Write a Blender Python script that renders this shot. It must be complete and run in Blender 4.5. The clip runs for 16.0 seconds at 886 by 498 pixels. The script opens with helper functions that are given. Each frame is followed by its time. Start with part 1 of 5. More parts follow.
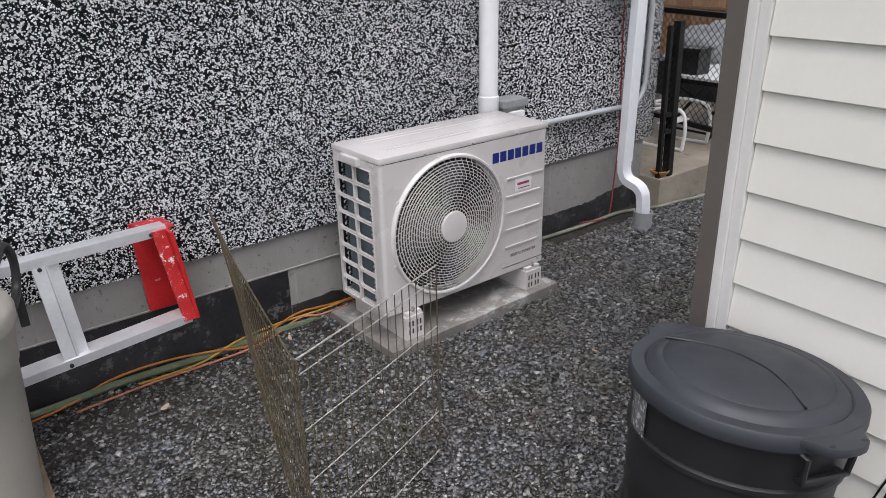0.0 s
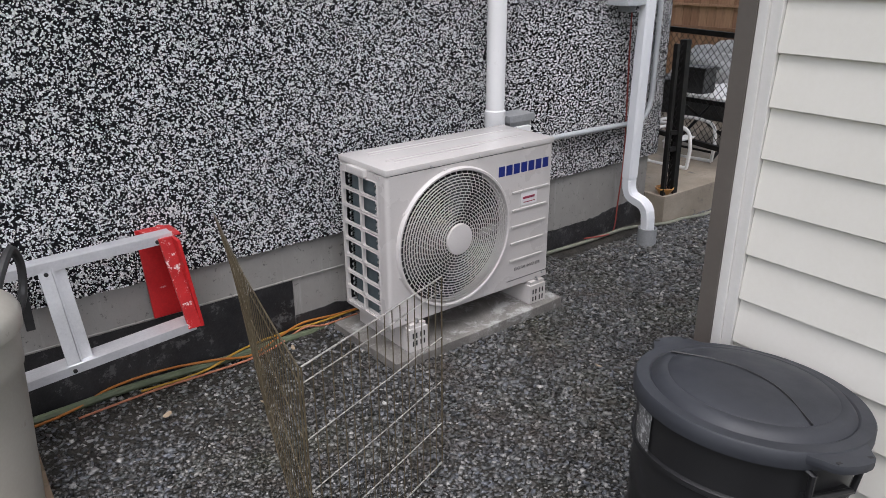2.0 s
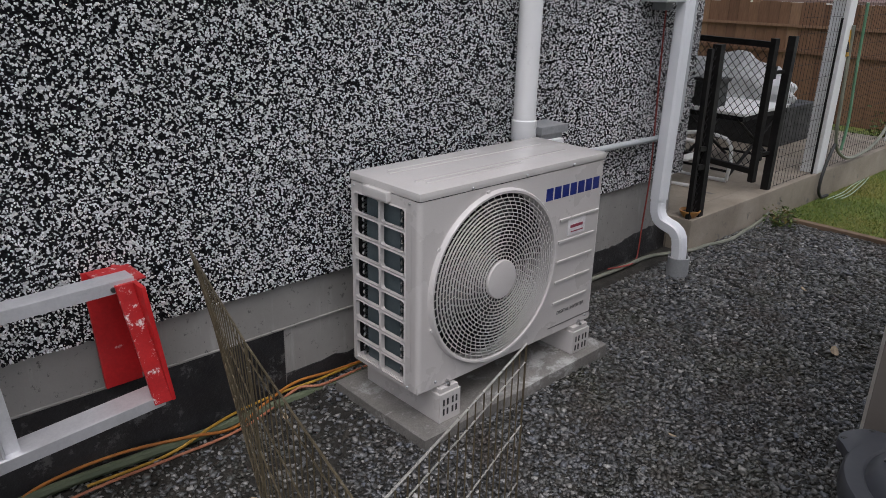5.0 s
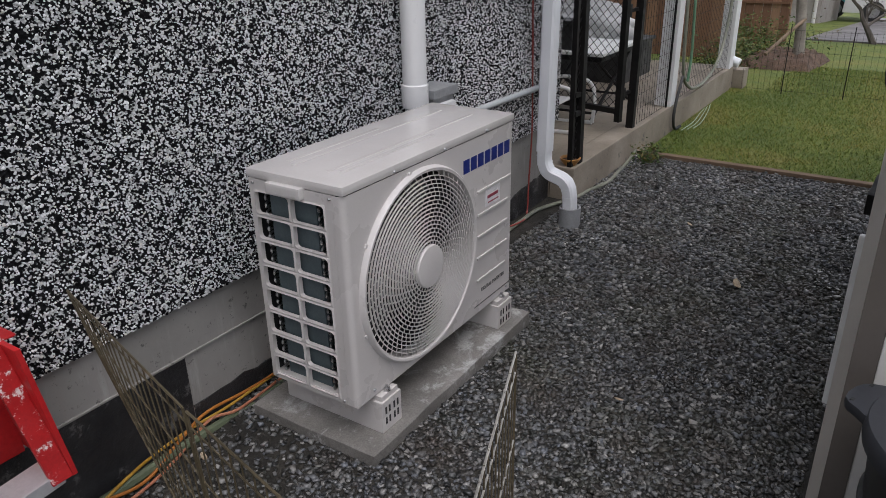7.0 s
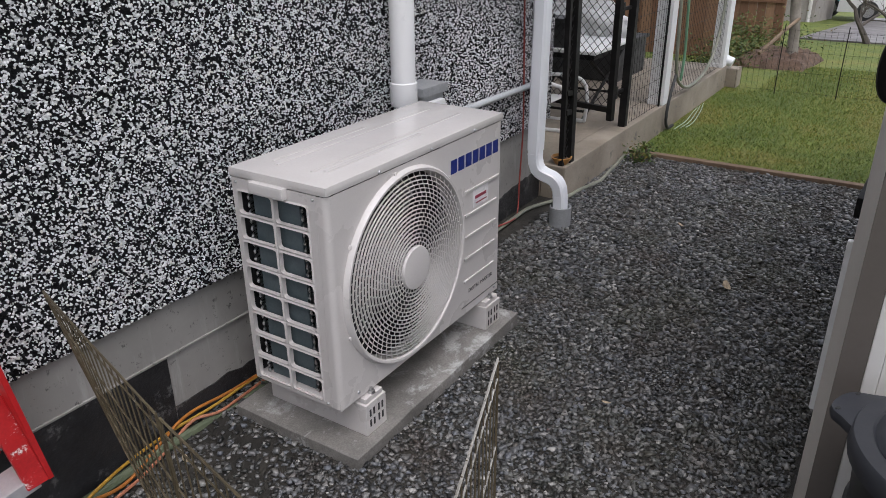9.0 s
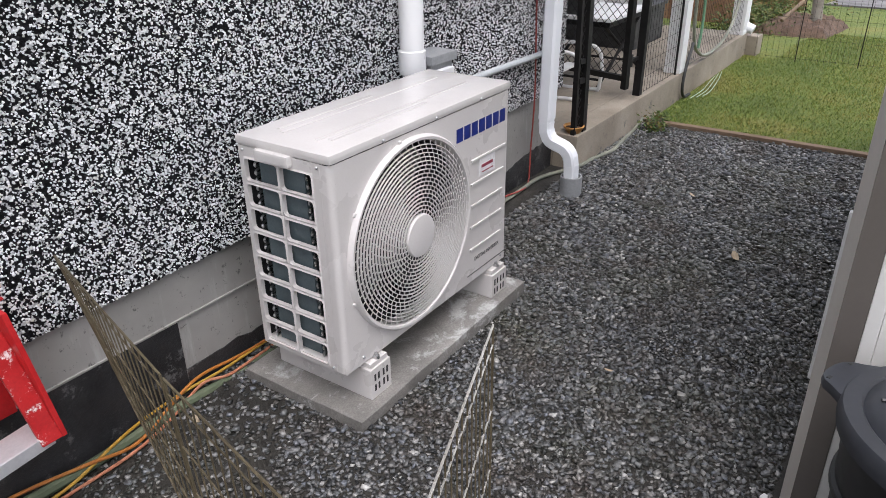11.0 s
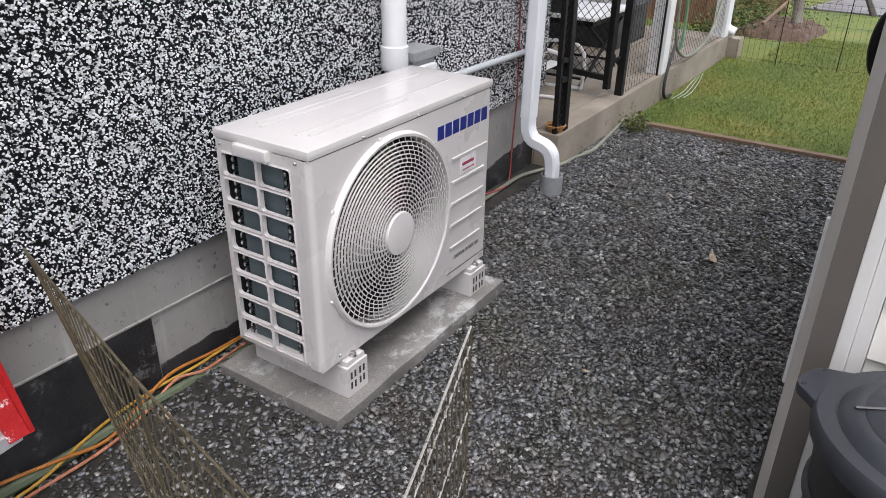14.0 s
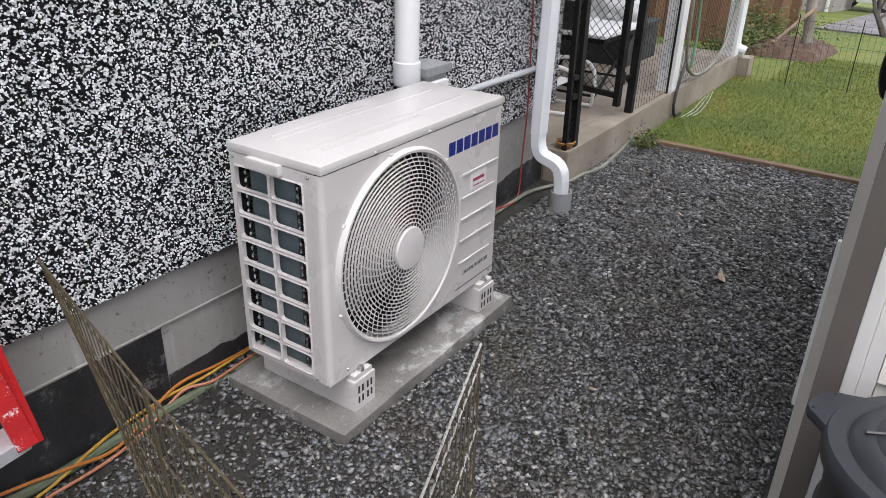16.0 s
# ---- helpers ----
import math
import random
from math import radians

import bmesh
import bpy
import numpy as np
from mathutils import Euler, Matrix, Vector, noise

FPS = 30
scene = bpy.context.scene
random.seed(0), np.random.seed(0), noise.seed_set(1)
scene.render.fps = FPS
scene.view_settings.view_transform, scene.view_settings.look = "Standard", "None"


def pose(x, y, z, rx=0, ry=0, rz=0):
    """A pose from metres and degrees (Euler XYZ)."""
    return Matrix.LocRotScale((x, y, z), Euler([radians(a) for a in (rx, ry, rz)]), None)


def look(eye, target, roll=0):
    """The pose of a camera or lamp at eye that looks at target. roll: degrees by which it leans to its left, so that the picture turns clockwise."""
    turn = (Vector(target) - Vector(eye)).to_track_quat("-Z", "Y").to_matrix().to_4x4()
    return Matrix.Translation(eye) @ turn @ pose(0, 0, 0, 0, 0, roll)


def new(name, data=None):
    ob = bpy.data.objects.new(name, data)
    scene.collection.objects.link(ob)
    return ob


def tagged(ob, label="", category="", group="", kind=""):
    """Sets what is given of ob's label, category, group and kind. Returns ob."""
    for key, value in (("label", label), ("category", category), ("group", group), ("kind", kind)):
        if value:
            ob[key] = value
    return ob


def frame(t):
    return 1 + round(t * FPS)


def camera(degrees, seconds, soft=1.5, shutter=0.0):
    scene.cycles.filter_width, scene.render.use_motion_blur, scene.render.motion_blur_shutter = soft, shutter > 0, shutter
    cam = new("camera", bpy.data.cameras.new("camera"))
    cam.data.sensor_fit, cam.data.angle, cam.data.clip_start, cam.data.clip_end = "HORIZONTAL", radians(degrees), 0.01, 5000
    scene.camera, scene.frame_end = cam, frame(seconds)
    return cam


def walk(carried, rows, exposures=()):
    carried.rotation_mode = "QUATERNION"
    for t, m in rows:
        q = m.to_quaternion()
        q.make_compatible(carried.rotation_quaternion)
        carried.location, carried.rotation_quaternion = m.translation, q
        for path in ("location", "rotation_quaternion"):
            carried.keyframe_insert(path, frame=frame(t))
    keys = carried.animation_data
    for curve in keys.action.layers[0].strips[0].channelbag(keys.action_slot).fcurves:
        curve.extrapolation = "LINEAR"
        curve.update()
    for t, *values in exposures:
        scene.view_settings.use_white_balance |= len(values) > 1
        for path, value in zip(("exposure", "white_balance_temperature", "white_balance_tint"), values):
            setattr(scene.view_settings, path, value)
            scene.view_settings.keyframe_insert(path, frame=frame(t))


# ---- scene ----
cam = camera(61.9, 16.0, soft=0.45)
PATH = [
    (0, (-0.039, -0.109, 1.663), (1.115, 1.332, 0.895), -1.1),
    (0.5, (-0.039, -0.101, 1.652), (1.112, 1.349, 0.895), -1.2),
    (1, (-0.047, -0.102, 1.651), (1.108, 1.358, 0.92), -0.6),
    (1.5, (-0.044, -0.099, 1.65), (1.106, 1.36, 0.909), -0.6),
    (2, (-0.055, -0.109, 1.652), (1.105, 1.348, 0.923), -0.2),
    (2.5, (-0.058, -0.11, 1.654), (1.097, 1.359, 0.942), 0.5),
    (3, (-0.051, -0.105, 1.643), (1.131, 1.349, 0.943), 0.8),
    (3.2, (-0.044, -0.091, 1.644), (1.138, 1.358, 0.934), 0.9),
    (5.3, (0.108, 0.831, 1.49), (1.455, 2.145, 0.813), 1.7),
    (5.5, (0.101, 0.959, 1.5), (1.56, 2.114, 0.766), 2.5),
    (6, (0.124, 1.011, 1.502), (1.656, 2.099, 0.816), 3.4),
    (6.5, (0.135, 0.995, 1.505), (1.706, 2.011, 0.8), 3.0),
    (7, (0.139, 0.988, 1.508), (1.665, 1.999, 0.702), -1.1),
    (7.5, (0.145, 0.997, 1.509), (1.66, 1.99, 0.662), -0.9),
    (8, (0.154, 0.994, 1.51), (1.679, 1.981, 0.675), -0.2),
    (8.5, (0.166, 0.989, 1.51), (1.707, 1.969, 0.692), -0.0),
    (9, (0.178, 0.984, 1.513), (1.708, 1.979, 0.696), -0.5),
    (9.2, (0.185, 0.979, 1.51), (1.689, 1.988, 0.661), -1.6),
    (11.3, (0.182, 0.935, 1.522), (1.645, 1.953, 0.613), -0.1),
    (11.5, (0.182, 0.941, 1.519), (1.649, 1.949, 0.608), 1.1),
    (12, (0.214, 0.913, 1.511), (1.68, 1.887, 0.561), -1.3),
    (12.5, (0.209, 0.922, 1.522), (1.684, 1.906, 0.596), -1.3),
    (13, (0.211, 0.933, 1.521), (1.685, 1.916, 0.592), -1.1),
    (13.5, (0.202, 0.934, 1.52), (1.689, 1.902, 0.596), -0.2),
    (14, (0.199, 0.944, 1.525), (1.696, 1.912, 0.62), 1.0),
    (14.5, (0.205, 0.945, 1.53), (1.687, 1.927, 0.613), 0.6),
    (15, (0.203, 0.944, 1.529), (1.691, 1.924, 0.62), 0.8),
    (15.5, (0.195, 0.948, 1.533), (1.689, 1.935, 0.642), 1.4),
    (16, (0.192, 0.952, 1.535), (1.693, 1.944, 0.66), 1.7),
]
EXPOSURES = [(0, 0.75, 6330, 14), (1.5, 0.66, 6330, 14), (3.2, 0.7, 6330, 14), (5.3, 0.1, 6330, 14), (6.5, 0.1, 6330, 14), (7, 0.13, 6330, 14), (7.5, 0.84, 6330, 14), (8, 0.87, 6330, 14), (8.5, 0.72, 6330, 14), (9.2, 0.42, 6330, 14), (11.3, 1, 6330, 14), (12.5, 1, 6330, 14), (16, 0.95, 6330, 14)]
walk(cam, [(t, look(eye, target, roll)) for t, eye, target, roll in PATH], EXPOSURES)


# ---- world and light ----
world = bpy.data.worlds.new("overcast_sky")
scene.world = world
world.use_nodes = True
wn = world.node_tree.nodes
sky = wn.new("ShaderNodeTexSky")
sky.sky_type = "NISHITA"
sky.sun_disc = False
sky.sun_elevation, sky.sun_rotation = radians(68), radians(221)
sky.air_density, sky.dust_density, sky.ozone_density = 1.0, 3.0, 1.5
haze = wn.new("ShaderNodeHueSaturation")
haze.inputs["Saturation"].default_value = 0.3
world.node_tree.links.new(sky.outputs["Color"], haze.inputs["Color"])
world.node_tree.links.new(haze.outputs["Color"], wn["Background"].inputs["Color"])
wn["Background"].inputs["Strength"].default_value = 0.15
sun = new("sun", bpy.data.lights.new("sun", "SUN"))
sun.data.energy, sun.data.angle, sun.data.color = 1.0, radians(50), (1.0, 0.985, 0.97)
sun.matrix_world = look((-1.6, -1.8, 6.0), (0, 0, 0))


# ---- materials ----
class Graph:
    """A node material under construction."""

    def __init__(self, name, rough=0.6, metal=0.0, spec=0.5):
        self.m = bpy.data.materials.new(name)
        self.m.use_nodes = True
        self.t = self.m.node_tree
        self.b = self.t.nodes["Principled BSDF"]
        self.b.inputs["Roughness"].default_value = rough
        self.b.inputs["Metallic"].default_value = metal
        self.b.inputs["Specular IOR Level"].default_value = spec

    def n(self, kind, **kw):
        node = self.t.nodes.new(kind)
        for k, v in kw.items():
            node.inputs[k.replace("_", " ")].default_value = v
        return node

    def l(self, a, b):
        self.t.links.new(a, b)

    def coord(self, scale=(1, 1, 1)):
        tc, mp = self.n("ShaderNodeTexCoord"), self.n("ShaderNodeMapping")
        self.l(tc.outputs["Object"], mp.inputs["Vector"])
        mp.inputs["Scale"].default_value = scale
        return mp.outputs["Vector"]

    def noise(self, scale, detail=4, rough=0.6, vec=None, dist=0.0):
        q = self.n("ShaderNodeTexNoise", Scale=scale, Detail=detail, Roughness=rough, Distortion=dist)
        self.l(vec if vec else self.coord(), q.inputs["Vector"])
        return q.outputs["Fac"]

    def ramp(self, fac, *stops, mode="LINEAR"):
        r = self.n("ShaderNodeValToRGB")
        r.color_ramp.interpolation = mode
        e = r.color_ramp.elements
        while len(e) < len(stops):
            e.new(0.5)
        for s, (p, c) in zip(e, stops):
            s.position = p
            s.color = (*c, 1) if len(c) == 3 else c
        self.l(fac, r.inputs["Fac"])
        return r.outputs["Color"]

    def mix(self, fac, a, b, mode="MIX"):
        q = self.n("ShaderNodeMix")
        q.data_type, q.blend_type = "RGBA", mode
        for sock, v in ((q.inputs[0], fac), (q.inputs[6], a), (q.inputs[7], b)):
            if isinstance(v, (int, float)):
                sock.default_value = v
            elif isinstance(v, tuple):
                sock.default_value = (*v, 1)
            else:
                self.l(v, sock)
        return q.outputs[2]

    def color(self, c):
        if isinstance(c, tuple):
            self.b.inputs["Base Color"].default_value = (*c, 1)
        else:
            self.l(c, self.b.inputs["Base Color"])
        return self

    def rough(self, r):
        self.l(r, self.b.inputs["Roughness"])
        return self

    def bump(self, h, strength=0.3, dist=0.002):
        q = self.n("ShaderNodeBump", Strength=strength, Distance=dist)
        self.l(h, q.inputs["Height"])
        self.l(q.outputs["Normal"], self.b.inputs["Normal"])
        return self


def grey(v):
    return (v, v, v)


def speckled(name, c1, c2, scale, rough=0.6, metal=0.0, bump=0.15, dist=0.001, fine=6.0, spec=0.5, wear=None, mottle=0.35):
    """Two tones in large soft patches, fine grain in colour, gloss and relief."""
    g = Graph(name, rough, metal, spec)
    big = g.ramp(g.noise(scale, 5), (0.35, c1), (0.68, c2))
    grain = g.noise(scale * fine, 6, 0.7)
    col = g.mix(mottle, big, g.ramp(grain, (0.3, grey(0.35)), (0.7, grey(0.75))), "OVERLAY")
    if wear:
        spots = g.ramp(g.noise(scale * 2.7, 8, 0.75), (wear[1], grey(0)), (wear[1] + 0.06, grey(1)))
        col = g.mix(spots, col, wear[0])
    g.color(col).bump(grain, bump, dist)
    g.rough(g.ramp(g.noise(scale * 1.7, 5), (0.3, grey(max(rough - 0.14, 0.05))), (0.7, grey(min(rough + 0.14, 1)))))
    return g.m


M = {}
M["cream"] = speckled("cream_powder_coat", (0.56, 0.53, 0.51), (0.60, 0.57, 0.55), 2.2, 0.33, bump=0.05, dist=0.0004, fine=90, mottle=0.1)
M["cream_lid"] = speckled("cream_wet_lid", (0.58, 0.555, 0.535), (0.63, 0.605, 0.585), 3.0, 0.12, bump=0.02, dist=0.0002, fine=60, mottle=0.1, spec=0.7)
M["grille"] = speckled("cream_plastic", (0.585, 0.555, 0.535), (0.625, 0.595, 0.575), 4.0, 0.38, bump=0.03, dist=0.0003, fine=40, mottle=0.1)
M["coil"] = speckled("coil_fins", (0.085, 0.115, 0.125), (0.115, 0.15, 0.16), 9.0, 0.5, 0.3, bump=0.2, fine=14)
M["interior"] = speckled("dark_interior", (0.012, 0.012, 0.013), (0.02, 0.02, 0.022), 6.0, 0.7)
M["blade"] = speckled("fan_blade_plastic", (0.03, 0.03, 0.032), (0.045, 0.045, 0.046), 5.0, 0.45)
M["logo"] = speckled("blue_print", (0.008, 0.02, 0.17), (0.01, 0.025, 0.2), 20, 0.4, bump=0.02)
M["print"] = speckled("grey_print", (0.06, 0.06, 0.06), (0.09, 0.09, 0.09), 20, 0.5, bump=0.02)
M["sticker"] = speckled("white_sticker", (0.76, 0.74, 0.74), (0.8, 0.78, 0.78), 20, 0.3, bump=0.02)
M["maroon"] = speckled("maroon_print", (0.25, 0.03, 0.06), (0.32, 0.05, 0.08), 60, 0.4, bump=0.02)
M["steel"] = speckled("zinc_steel", (0.42, 0.42, 0.42), (0.55, 0.55, 0.55), 30, 0.32, 1.0)
M["slot"] = speckled("slot_shade", (0.02, 0.02, 0.02), (0.035, 0.035, 0.035), 30, 0.8)


def slab_material():
    g = Graph("weathered_concrete", 0.75)
    base = g.ramp(g.noise(5, 7, 0.65), (0.3, (0.115, 0.108, 0.098)), (0.7, (0.26, 0.246, 0.228)))
    dry = g.ramp(g.noise(7, 8, 0.72, dist=0.6), (0.53, grey(0)), (0.62, grey(1)))
    col = g.mix(dry, base, (0.43, 0.425, 0.41))
    pores = g.noise(160, 4, 0.7)
    col = g.mix(0.45, col, g.ramp(pores, (0.3, grey(0.25)), (0.7, grey(0.75))), "OVERLAY")
    g.color(col).bump(pores, 0.5, 0.003)
    g.rough(g.ramp(g.noise(7, 5), (0.4, grey(0.4)), (0.65, grey(0.85))))
    return g.m


M["slab"] = slab_material()
M["patio"] = speckled("patio_concrete", (0.205, 0.172, 0.134), (0.335, 0.288, 0.23), 2.5, 0.7, bump=0.4, dist=0.003, fine=50, wear=((0.12, 0.115, 0.10), 0.6))


def foundation_material():
    g = Graph("painted_foundation", 0.62)
    base = g.ramp(g.noise(3, 6, 0.6), (0.3, (0.235, 0.224, 0.21)), (0.7, (0.325, 0.313, 0.295)))
    pits = g.ramp(g.noise(30, 6, 0.75), (0.35, grey(0)), (0.41, grey(1)))
    col = g.mix(pits, (0.11, 0.105, 0.10), base)
    runs = g.ramp(g.noise(6, 6, 0.7, vec=g.coord((4, 4, 0.5))), (0.56, grey(0)), (0.72, grey(0.5)))
    col = g.mix(runs, col, (0.42, 0.415, 0.40))
    g.color(col).bump(g.noise(60, 6, 0.7), 0.35, 0.003)
    return g.m


M["foundation"] = foundation_material()
M["tar"] = speckled("black_tar_coat", (0.009, 0.009, 0.010), (0.035, 0.034, 0.036), 4.5, 0.5, bump=0.8, dist=0.005, fine=16, wear=((0.11, 0.11, 0.108), 0.565))


def stucco_material():
    g = Graph("dash_stucco_bed", 0.8, 0.0, 0.15)
    v = g.n("ShaderNodeTexVoronoi", Scale=105.0)
    g.l(g.coord(), v.inputs["Vector"])
    pick = g.n("ShaderNodeSeparateColor")
    g.l(v.outputs["Color"], pick.inputs["Color"])
    col = g.ramp(pick.outputs[0], (0.0, (0.006, 0.006, 0.007)), (0.5, (0.018, 0.018, 0.02)), (0.72, (0.6, 0.6, 0.6)), mode="CONSTANT")
    g.color(col).bump(v.outputs["Distance"], 0.8, 0.006)
    return g.m


M["stucco"] = stucco_material()


def island_material(name, stops, rough, scale=120, bump=0.3, mode="CONSTANT"):
    """Loose pieces that each take a tone of their own, with a fine grain."""
    g = Graph(name, rough, 0.0, 0.28)
    geo = g.n("ShaderNodeNewGeometry")
    tone = g.ramp(geo.outputs["Random Per Island"], *stops, mode=mode)
    grain = g.noise(scale, 5, 0.7)
    g.color(g.mix(0.4, tone, g.ramp(grain, (0.3, grey(0.3)), (0.7, grey(0.72))), "OVERLAY")).bump(grain, bump, 0.002)
    return g


chip = island_material("dash_chips", (
    (0.0, (0.004, 0.004, 0.005)), (0.25, (0.009, 0.009, 0.011)), (0.4, (0.022, 0.022, 0.025)), (0.465, (0.4, 0.4, 0.4)),
    (0.5, (0.76, 0.76, 0.77)), (0.72, (0.88, 0.88, 0.89)), (0.95, (0.74, 0.72, 0.68))), 0.6)
chip.b.inputs["Specular IOR Level"].default_value = 0.12
M["chips"] = chip.m


def stone_material():
    g = island_material("crushed_stone", (
        (0.0, (0.012, 0.0125, 0.013)), (0.22, (0.045, 0.047, 0.047)), (0.36, (0.085, 0.078, 0.072)), (0.5, (0.1, 0.104, 0.104)), (0.66, (0.145, 0.147, 0.145)),
        (0.78, (0.135, 0.145, 0.165)), (0.86, (0.21, 0.205, 0.195)), (0.95, (0.26, 0.255, 0.245)), (1.0, (0.42, 0.41, 0.39))), 0.45, 90, 0.4, "LINEAR")
    g.b.inputs["Specular IOR Level"].default_value = 0.55
    src = g.b.inputs["Base Color"].links[0].from_socket
    moss = g.ramp(g.noise(1.6, 6, 0.7), (0.47, grey(0)), (0.66, grey(0.4)))
    src = g.mix(moss, src, (0.075, 0.075, 0.035))
    dirt = g.ramp(g.noise(3.4, 7, 0.75), (0.5, grey(0)), (0.66, grey(0.65)))
    src = g.mix(dirt, src, (0.062, 0.045, 0.033))
    slate = g.ramp(g.noise(2.3, 6, 0.7, vec=g.coord((1.0, 1.3, 1.0))), (0.56, grey(0)), (0.68, grey(0.45)))
    g.color(g.mix(slate, src, (0.078, 0.082, 0.096)))
    g.rough(g.ramp(g.noise(1.1, 4), (0.35, grey(0.25)), (0.7, grey(0.5))))
    return g.m


M["stone"] = stone_material()
M["gravel_bed"] = speckled("gravel_fines", (0.015, 0.0135, 0.011), (0.036, 0.032, 0.025), 9, 0.75, bump=0.8, dist=0.006, fine=14)


def turf_material(name):
    g = Graph(name, 0.8)
    a = g.ramp(g.noise(1.3, 6, 0.65), (0.32, (0.066, 0.1, 0.014)), (0.5, (0.12, 0.158, 0.021)), (0.68, (0.178, 0.172, 0.033)))
    fine = g.noise(38, 6, 0.75)
    g.color(g.mix(0.6, a, g.ramp(fine, (0.3, grey(0.2)), (0.7, grey(0.78))), "OVERLAY")).bump(fine, 0.9, 0.02)
    return g.m


M["turf"] = turf_material("turf")


def blade_material():
    g = Graph("grass_blades", 0.55)
    geo = g.n("ShaderNodeNewGeometry")
    tone = g.ramp(geo.outputs["Random Per Island"], (0.0, (0.05, 0.076, 0.007)), (0.45, (0.098, 0.142, 0.012)), (0.75, (0.157, 0.172, 0.022)), (1.0, (0.25, 0.2, 0.055)))
    patch = g.ramp(g.noise(1.3, 5), (0.4, (0.42, 0.55, 0.35)), (0.65, (0.62, 0.55, 0.42)))
    g.color(g.mix(0.6, tone, patch, "OVERLAY"))
    return g.m


M["blades"] = blade_material()
M["bark_soil"] = speckled("bark_mulch", (0.065, 0.04, 0.026), (0.14, 0.085, 0.055), 7, 0.9, bump=0.9, dist=0.02, fine=9)
M["leaf"] = island_material("garden_leaves", ((0.0, (0.03, 0.06, 0.012)), (0.4, (0.06, 0.10, 0.02)), (0.75, (0.11, 0.12, 0.03)), (1.0, (0.16, 0.09, 0.03))), 0.5, 60, 0.1, "LINEAR").m
M["white_pvc"] = speckled("white_pvc", (0.78, 0.78, 0.78), (0.82, 0.82, 0.82), 3, 0.35, bump=0.03, fine=30, wear=((0.62, 0.61, 0.58), 0.66), mottle=0.1)
M["white_paint"] = speckled("white_painted_metal", (0.72, 0.74, 0.77), (0.8, 0.81, 0.83), 3, 0.42, bump=0.06, fine=30, wear=((0.55, 0.54, 0.5), 0.66), mottle=0.1)
M["post_paint"] = speckled("white_painted_timber", (0.68, 0.68, 0.68), (0.78, 0.78, 0.78), 3, 0.5, bump=0.2, fine=20, wear=((0.35, 0.33, 0.3), 0.64))
M["grey_pvc"] = speckled("grey_pvc", (0.25, 0.26, 0.265), (0.32, 0.325, 0.33), 5, 0.5, bump=0.06, fine=20)
M["conduit"] = speckled("grey_conduit", (0.42, 0.44, 0.46), (0.5, 0.52, 0.53), 5, 0.4, bump=0.05, fine=20)
M["black_metal"] = speckled("black_metal", (0.006, 0.0055, 0.0055), (0.014, 0.0125, 0.012), 8, 0.62, bump=0.15, fine=10, spec=0.2, wear=((0.05, 0.03, 0.018), 0.66))
M["bronze_wire"] = speckled("brown_coated_wire", (0.07, 0.055, 0.032), (0.13, 0.105, 0.065), 7, 0.45, 0.2, bump=0.1, fine=8, wear=((0.3, 0.28, 0.24), 0.62))
# pale tone paints a whitish highlight onto the pen's brown cross wires
M["bright_wire"] = speckled("brown_wire_highlight", (0.45, 0.43, 0.39), (0.6, 0.58, 0.54), 7, 0.3, 0.5, bump=0.1, fine=8, wear=((0.2, 0.17, 0.12), 0.66))
M["siding"] = speckled("cream_vinyl_siding", (0.73, 0.705, 0.64), (0.79, 0.765, 0.70), 1.6, 0.45, bump=0.05, dist=0.001, fine=40, mottle=0.1)
M["trim_white"] = speckled("cream_vinyl_trim", (0.66, 0.645, 0.61), (0.72, 0.70, 0.67), 2.2, 0.42, bump=0.04, fine=30, mottle=0.1)
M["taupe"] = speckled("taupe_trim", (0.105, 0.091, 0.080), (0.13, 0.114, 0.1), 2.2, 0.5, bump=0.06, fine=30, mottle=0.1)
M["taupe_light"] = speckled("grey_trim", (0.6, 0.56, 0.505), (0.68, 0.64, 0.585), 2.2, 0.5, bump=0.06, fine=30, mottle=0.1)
M["shingle"] = speckled("dark_roof", (0.04, 0.038, 0.036), (0.07, 0.065, 0.06), 5, 0.8, bump=0.5, fine=12)
M["can"] = speckled("charcoal_plastic", (0.010, 0.010, 0.011), (0.018, 0.018, 0.019), 3, 0.45, bump=0.15, fine=30, wear=((0.08, 0.08, 0.08), 0.69), mottle=0.1)
M["can_lid"] = speckled("charcoal_lid", (0.023, 0.025, 0.031), (0.036, 0.039, 0.047), 3, 0.55, bump=0.12, fine=40, mottle=0.15, wear=((0.07, 0.072, 0.078), 0.68))
M["worn_label"] = speckled("worn_label", (0.05, 0.05, 0.05), (0.2, 0.2, 0.2), 25, 0.6, bump=0.1, fine=5, wear=((0.55, 0.55, 0.55), 0.52))
M["bin"] = speckled("beige_plastic", (0.30, 0.285, 0.245), (0.36, 0.34, 0.295), 2.5, 0.48, bump=0.08, fine=40, wear=((0.22, 0.2, 0.165), 0.64), mottle=0.1)
M["rubber"] = speckled("black_rubber", (0.014, 0.014, 0.014), (0.03, 0.03, 0.03), 8, 0.55, bump=0.15)
M["aluminium"] = speckled("scuffed_aluminium", (0.62, 0.62, 0.64), (0.74, 0.74, 0.76), 7, 0.42, 0.55, bump=0.15, fine=14, wear=((0.38, 0.38, 0.38), 0.66))
M["red"] = speckled("red_plastic", (0.42, 0.012, 0.014), (0.56, 0.022, 0.024), 4, 0.42, bump=0.1, fine=20, wear=((0.75, 0.7, 0.68), 0.665))
